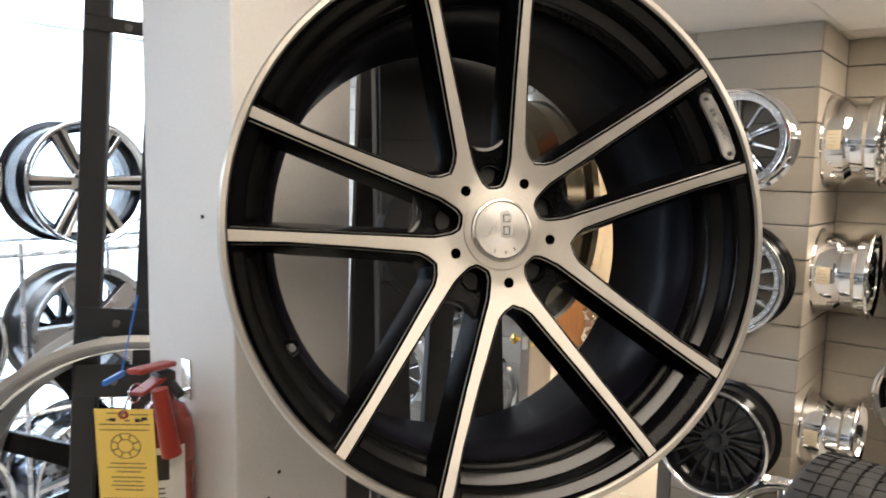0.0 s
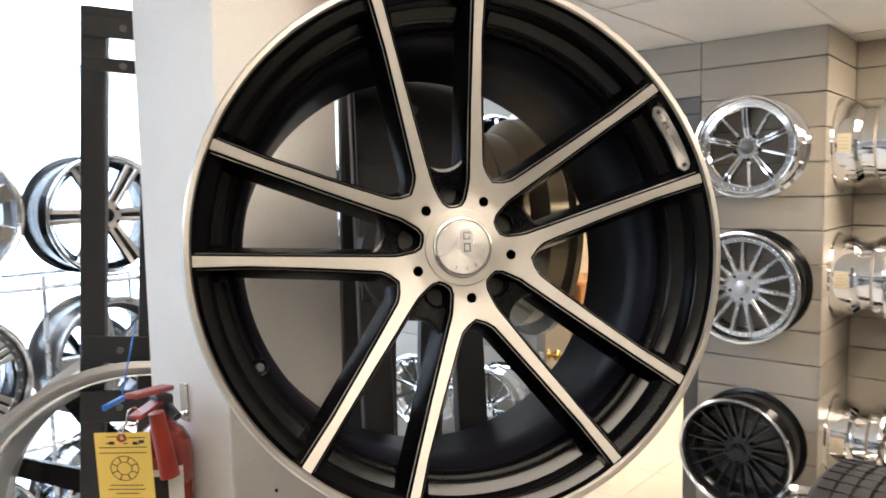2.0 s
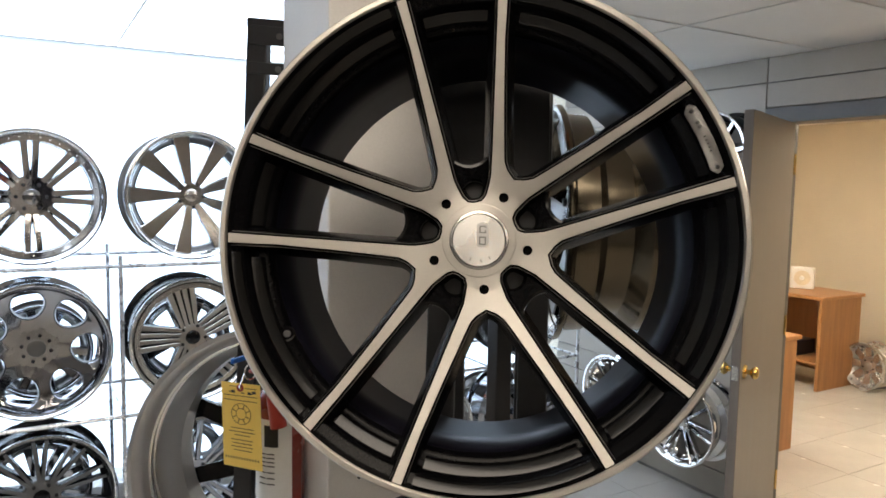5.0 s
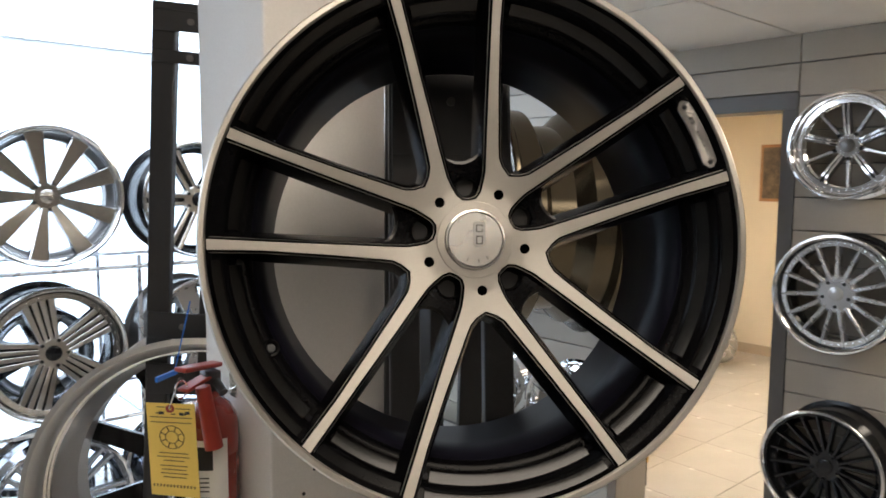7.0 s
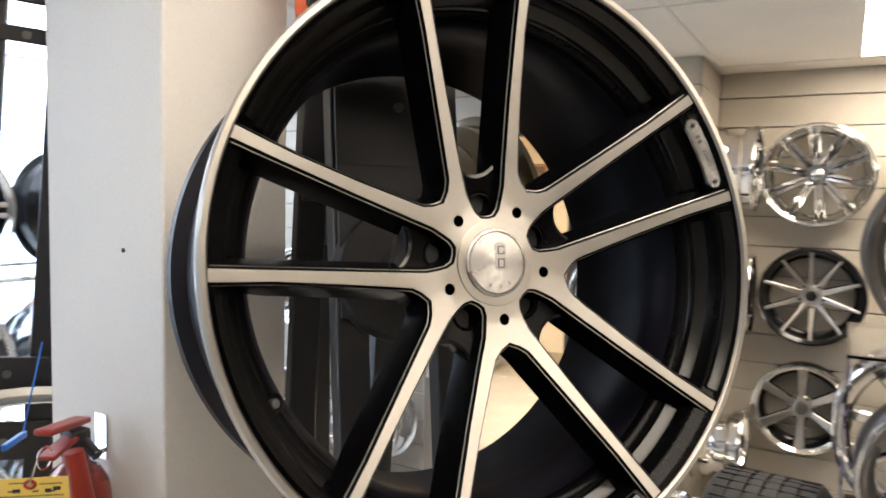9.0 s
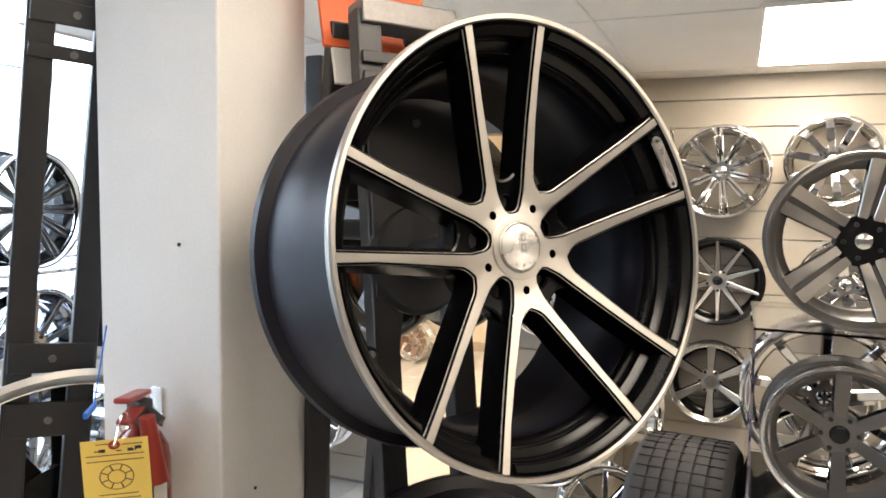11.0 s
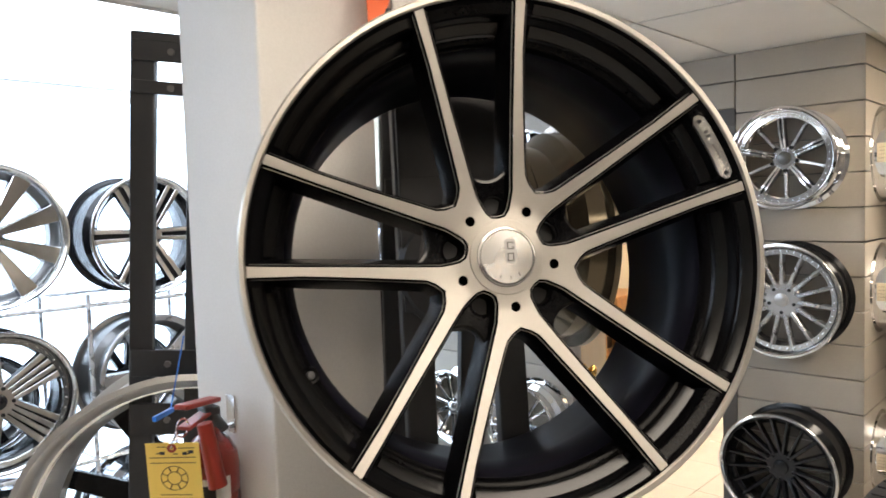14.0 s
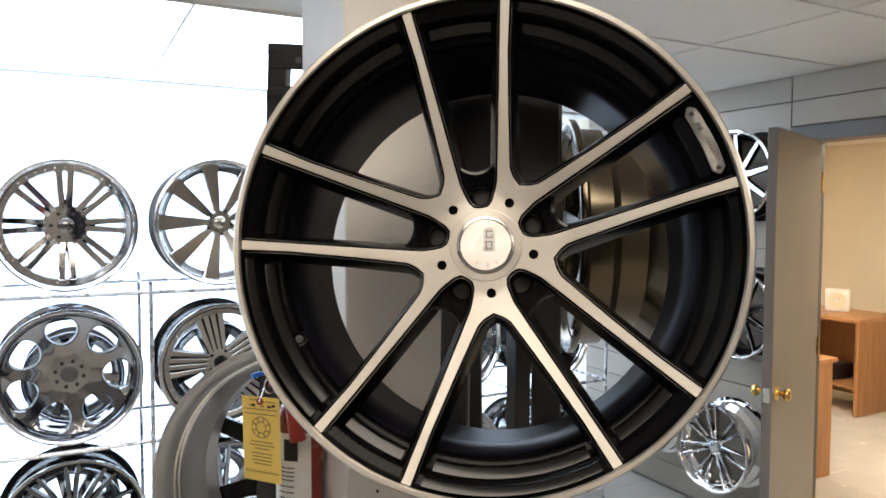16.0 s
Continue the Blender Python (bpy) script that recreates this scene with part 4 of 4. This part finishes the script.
shelf_wheel(4, 2, "dark chrome wheel with twelve spokes on a wire shelf", 0.52, 0.22, 12, twin(0.006, 0.014, 0.006, 0.006), smoked, gunmetal, gloss_black, polished, 0.02, turn=8, hub=0.075)
shelf_wheel(5, 2, "chrome wheel with eight spokes on a wire shelf", 0.50, 0.22, 8, single(0.02, 0.02), smoked, gunmetal, smoked, chrome, 0.02, turn=8, hub=0.075)
shelf_wheel(0, 2, "chrome wheel with eight split spokes on a wire shelf", 0.52, 0.22, 8, twin(0.01, 0.02, 0.01, 0.01), smoked, gunmetal, smoked, chrome, 0.02, turn=2, hub=0.075)
shelf_wheel(1, 1, "chrome wheel with seven rounded windows and a deep lip", 0.56, 0.26, 0, [], smoked, gunmetal, smoked, chrome, 0.035, turn=2, hub=0.090, sink=0.05, lugs=8, spin=8, cap=0.036, cap_mat=gunmetal, windows=7)
shelf_wheel(2, 1, "machined wheel with grooved split spokes on a wire shelf", 0.55, 0.26, 5, [(-0.029, -0.053, 0.008, 0.013), (-0.010, -0.016, 0.0075, 0.011), (0.010, 0.016, 0.0075, 0.011), (0.029, 0.053, 0.008, 0.013)], machined, gloss_black, gloss_black, polished, 0.03, turn=2, hub=0.062, sink=0.03, rivets=36, spin=14, under=(5, single(0.034, 0.060), 0.0, gloss_black, 0.004))
shelf_wheel(3, 1, "silver five-spoke wheel with long blade spokes on a wire shelf", 0.54, 0.24, 5, single(0.034, 0.055), silver, gunmetal, gunmetal, silver, 0.02, turn=8, hub=0.075, sink=0.012, spin=20)
shelf_wheel(4, 1, "chrome wheel with ten spokes on a wire shelf", 0.54, 0.24, 10, single(0.014, 0.012), smoked, smoked, smoked, chrome, 0.02, turn=8, hub=0.075)
shelf_wheel(5, 1, "black wheel with mesh spokes on a wire shelf", 0.54, 0.24, 10, [(-0.01, -0.04, 0.007, 0.006), (0.01, 0.04, 0.007, 0.006)], gloss_black, gloss_black, gloss_black, chrome, 0.02, turn=8, hub=0.075)
shelf_wheel(0, 1, "chrome wheel with six spokes on a wire shelf", 0.54, 0.24, 6, single(0.03, 0.04), smoked, smoked, smoked, chrome, 0.02, turn=2, hub=0.075)
shelf_wheel(1, 0, "dark wheel with ten forked spokes and a polished lip", 0.57, 0.26, 10, [(-0.004, -0.026, 0.008, 0.007), (0.004, 0.026, 0.008, 0.007)], gunmetal, gloss_black, gloss_black, polished, 0.03, turn=2, hub=0.075, sink=0.05, lugs=6)
shelf_wheel(2, 0, "chrome wheel with thin twin spokes on a wire shelf", 0.56, 0.25, 8, twin(0.010, 0.026, 0.009, 0.009), smoked, gunmetal, smoked, chrome, 0.02, turn=2, hub=0.075, sink=0.02)
shelf_wheel(3, 0, "polished wheel with twelve spokes on a wire shelf", 0.56, 0.25, 12, single(0.012, 0.010), polished, gunmetal, smoked, chrome, 0.02, turn=8, hub=0.075, sink=0.02)
shelf_wheel(4, 0, "white-lipped wheel with many thin spokes on a wire shelf", 0.55, 0.25, 15, single(0.008, 0.007), silver, silver, silver, polished, 0.02, turn=8, hub=0.075, sink=0.05, rivets=40)
shelf_wheel(5, 0, "chrome wheel with nine spokes on a wire shelf", 0.55, 0.25, 9, single(0.016, 0.014), smoked, smoked, smoked, chrome, 0.02, turn=8, hub=0.075)

# ---- wheel on the second stand, seen from behind ----
big = wheel("large dark wheel with raw metal barrel on a stand", 0.62, 0.26, 10, single(0.020, 0.014), gloss_black, gloss_black, raw_barrel, raw_barrel, 0.02,
      facing((0.793, 1.335, 1.13), HEAD - 180, -2, 0), 0.10, 0.04, 6, 0.0, 96, 0, 0.02)
for z, r in ((-0.222, 0.2795), (-0.205, 0.2790), (-0.060, 0.2720)):
    part("bead_ring", revolve([(r + 0.003, z), (r - 0.002, z + 0.002), (r - 0.003, z + 0.005), (r - 0.002, z + 0.008), (r + 0.003, z + 0.010)], 96), polished, big)
# second wheel hung lower on the first stand
wheel("black wheel hung lower on the black stand", 0.53, 0.22, 10, single(0.016, 0.012), gloss_black, gloss_black, barrel_satin, gloss_black, 0.04,
      FRAME @ pose(0, -0.577, -0.055), 0.07, 0.03, 5, 0.0, 96, 0, 0.02)
# wheel on a post behind the first stand
BW = Vector((1.060, 0.803, 1.668))
wheel("bronze-grey five-spoke wheel on a post behind the stand", 0.425, 0.19, 5, single(0.022, 0.030), gunmetal, gloss_black, bronze_barrel, bronze_barrel, 0.02,
      facing(BW, 150, 0, 12), 0.075, 0.03, 5, 0.0, 80, 0, 0.02)

pole = thing("wheel_stand", "slim black steel post that carries a single wheel", "display stand", pose(1.039, 0.919, 0))
part("post", box((-0.018, -0.018, 0.012), (0.018, 0.018, 2.00), 0.003), rack_black, pole)
part("foot_plate", box((-0.15, -0.15, 0.0), (0.15, 0.15, 0.012), 0.003), rack_black, pole)
part("spindle", tube((0.0, 0.0, BW.z), (BW.x - 1.039, BW.y - 0.919, BW.z), 0.020, 16), rack_black, pole)

# ---- clear case, tyre and wheels before the recessed wall ----
case = thing("acrylic_case", "clear acrylic display case with violet-tinted edges", "display case")
cx0, cx1, cy0, cy1, cz0, cz1 = 2.23, 2.86, -0.56, 0.100, 0.745, 1.340
for lo, hi in (((cx0, cy0, cz1 - 0.008), (cx1, cy1, cz1)), ((cx0, cy0, cz0), (cx1, cy1, cz0 + 0.008)), ((cx0 + 0.009, cy1 - 0.008, cz0 + 0.009), (cx1, cy1, cz1 - 0.009)), ((cx0 + 0.009, cy0, cz0 + 0.009), (cx1, cy0 + 0.008, cz1 - 0.009))):
    part("panel", box(lo, hi), acrylic, case)
for y in (cy0 + 0.004, cy1 - 0.004):
    part("edge", box((cx0, y - 0.004, cz0 + 0.009), (cx0 + 0.008, y + 0.004, cz1 - 0.009)), acrylic_edge, case)
ped = solid("pedestal", box((cx0 + 0.02, cy0 + 0.02, 0), (cx1 - 0.02, cy1 - 0.02, cz0), 0.004), plastic_dark, "dark pedestal under the clear case", "pedestal")
wheel("dark six-spoke wheel with a polished lip in a case", 0.47, 0.20, 6, single(0.019, 0.025), gunmetal, gloss_black, gunmetal, polished, 0.03,
      facing((2.31, -0.170, 0.754 + 0.236), 180, 0, 0), 0.070, 0.030, 6, 0.0, 80, 0, 0.05)
wheel("chrome wheel behind another in the clear case", 0.56, 0.20, 9, single(0.016, 0.014), chrome, smoked, chrome, chrome, 0.02,
      facing((2.60, -0.150, 0.754 + 0.281), 180, 0, 0), 0.060, 0.030, 5, 0.0, 80, 0, 0.04)
wheel("gunmetal wheel with five machined split spokes on a case", 0.545, 0.22, 5, [(-0.020, -0.030, 0.014, 0.021), (0.020, 0.030, 0.014, 0.021)], machined, gloss_black, gunmetal, gunmetal, 0.02,
      facing((2.30, -0.198, 1.341 + 0.273), 182, 0, -13), 0.080, 0.026, 5, 0.0, 80, 0, 0.012, cap_mat=polished, hub_mat=gloss_black, under=(5, single(0.030, 0.050), 0.0, gunmetal, 0.009))


def tyre(c, heading, D, W, label):
    t = thing("tyre", label, "tyre", facing(c, heading))
    R = D / 2
    prof = [(R - 0.11, -W / 2 + 0.02), (R - 0.09, -W / 2), (R - 0.03, -W / 2 - 0.004), (R - 0.008, -W / 2 + 0.015)]
    g = 6
    for k in range(g):
        a = -W / 2 + 0.02 + (W - 0.04) * k / g
        b = a + (W - 0.04) / g
        crown = lambda z: R - 0.006 * (2 * z / W) ** 2
        prof += [(crown(a + 0.006), a + 0.006), (crown(b - 0.006), b - 0.006), (R - 0.011, b - 0.004), (R - 0.011, b + 0.004)]
    prof = prof[:-2] + [(R - 0.008, W / 2 - 0.015), (R - 0.03, W / 2 + 0.004), (R - 0.09, W / 2), (R - 0.11, W / 2 - 0.02)]
    part("carcass", revolve(prof, 90), rubber, t)
    sipe = mesh_of("tread_sipe", box((-0.0012, R - 0.004, -W / 2 + 0.022), (0.0012, R + 0.0008, W / 2 - 0.022)), hole_black)
    for k in range(60):
        part("tread_sipe", sipe, None, t, m=pose(0, 0, 0, 0, 0, 6 * k))
    return t


tyre((2.36, 0.285, 0.456), 265, 0.91, 0.31, "large black tyre with ribbed tread standing on the floor")
wheel("chrome wheel leaning low before the slat wall", 0.44, 0.22, 9, single(0.014, 0.012), chrome, chrome, chrome, chrome, 0.02, facing((3.20, 0.68, 0.228), 200, 12, 0), 0.06, 0.03, 5, 0.0, 64, 0, 0.03)

# ---- office beyond the doorway ----
cab = thing("cabinet", "low oak laminate cabinet just inside the office", "cabinet")
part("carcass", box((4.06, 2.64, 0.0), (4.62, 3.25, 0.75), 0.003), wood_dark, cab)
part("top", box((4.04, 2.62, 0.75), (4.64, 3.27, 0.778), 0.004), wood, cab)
desk = thing("desk", "oak laminate desk with an open shelf against the office wall", "desk")
part("desk_top", box((6.03, 3.36, 0.795), (6.66, 4.14, 0.825), 0.004), wood, desk)
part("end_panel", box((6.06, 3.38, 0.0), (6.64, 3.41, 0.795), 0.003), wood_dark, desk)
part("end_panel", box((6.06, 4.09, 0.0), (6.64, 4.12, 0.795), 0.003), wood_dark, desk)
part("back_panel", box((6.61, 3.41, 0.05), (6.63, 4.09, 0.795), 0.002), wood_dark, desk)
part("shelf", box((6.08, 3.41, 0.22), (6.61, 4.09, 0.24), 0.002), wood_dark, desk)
pc = thing("printer", "dark boxy machine on the desk's shelf", "printer", pose(6.22, 3.80, 0.241))
part("case", box((-0.10, -0.12, 0), (0.25, 0.12, 0.13), 0.006), plastic_dark, pc)
part("tray", box((-0.13, -0.10, 0.03), (-0.10, 0.10, 0.04), 0.002), label_white, pc)
fan = thing("box_fan", "small white square desk fan", "fan", pose(6.40, 3.80, 0.826, 0, 0, -62))
part("housing", box((-0.10, -0.035, 0.0), (0.10, 0.035, 0.20), 0.012), plastic_white, fan)
part("grille", revolve([(0.070, 0.0), (0.078, 0.002), (0.078, 0.008), (0.070, 0.008)], 32), plastic_white, fan, m=pose(0, -0.0355, 0.10, 90, 0, 0))
part("fan_disc", revolve([(0.0, 0.001), (0.069, 0.001), (0.069, 0.003), (0.0, 0.003)], 32, False), sticker, fan, m=pose(0, -0.0355, 0.10, 90, 0, 0))
part("hub", revolve([(0.0, 0.012), (0.018, 0.010), (0.022, 0.002)], 20, False), plastic_white, fan, m=pose(0, -0.0355, 0.10, 90, 0, 0))
wheel("bare steel wheel standing on the office floor by the desk", 0.42, 0.18, 8, single(0.03, 0.035), silver, silver, silver, silver, 0.02, facing((6.47, 3.24, 0.212), 168, 0, 0), 0.08, 0.04, 5, 0.0, 48, 0, 0.05)
pic = thing("picture", "small dark framed picture on the office wall", "picture", pose(7.278, 3.04, 1.83))
part("picture_frame", box((-0.02, -0.13, -0.28), (0.0, 0.13, 0.28), 0.004), wood_dark, pic)
part("print", box((-0.024, -0.10, -0.25), (-0.0205, 0.10, 0.25)), picture_mat, pic)

# ---- floor tiles ----
T = 0.46
tile = mesh_of("tile", box((0.0015, 0.0015, -0.006), (T - 0.0015, T - 0.0015, 0.0), 0.0006), tile_mat)
cells = [(i, j) for i in range(3, 16) for j in range(0, 11) if not (T * i < RX and T * j < 0.0)]
for i, j in cells:
    part("tile", tile, None, FLOOR, m=pose(T * i - 0.05, T * j - 0.1, 0.0))
rest = bmesh.new()
for i in range(-6, 16):
    for j in range(-6, 11):
        x, y = T * i - 0.05, T * j - 0.1
        if (i, j) in cells or x < -3.0 or y < -3.0:
            continue
        q = [rest.verts.new(p) for p in ((x + 0.0015, y + 0.0015, -0.0005), (x + T - 0.0015, y + 0.0015, -0.0005), (x + T - 0.0015, y + T - 0.0015, -0.0005), (x + 0.0015, y + T - 0.0015, -0.0005))]
        rest.faces.new(q)
part("tile_field", rest, tile_mat, FLOOR)["kind"] = "stuff"

# ---- wall boards ----
slats(w1, "y", WX, RY - 0.018, 1.268, 0.0, CEIL, -1)
slats(w2, "y", WX, 1.273, 2.155, 2.145, CEIL, -1)
slats(w3, "y", WX, D1 + 0.006, 2.157, 0.0, 2.06, -1)
slats(w3, "y", WX, 2.160, NY, 0.0, CEIL, -1)
slats(w4, "x", RY, WX - 0.018, RX - 0.02, 0.0, CEIL, -1)
slats(w5, "y", RX, -3.0, RY - 0.02, 0.0, CEIL, -1)
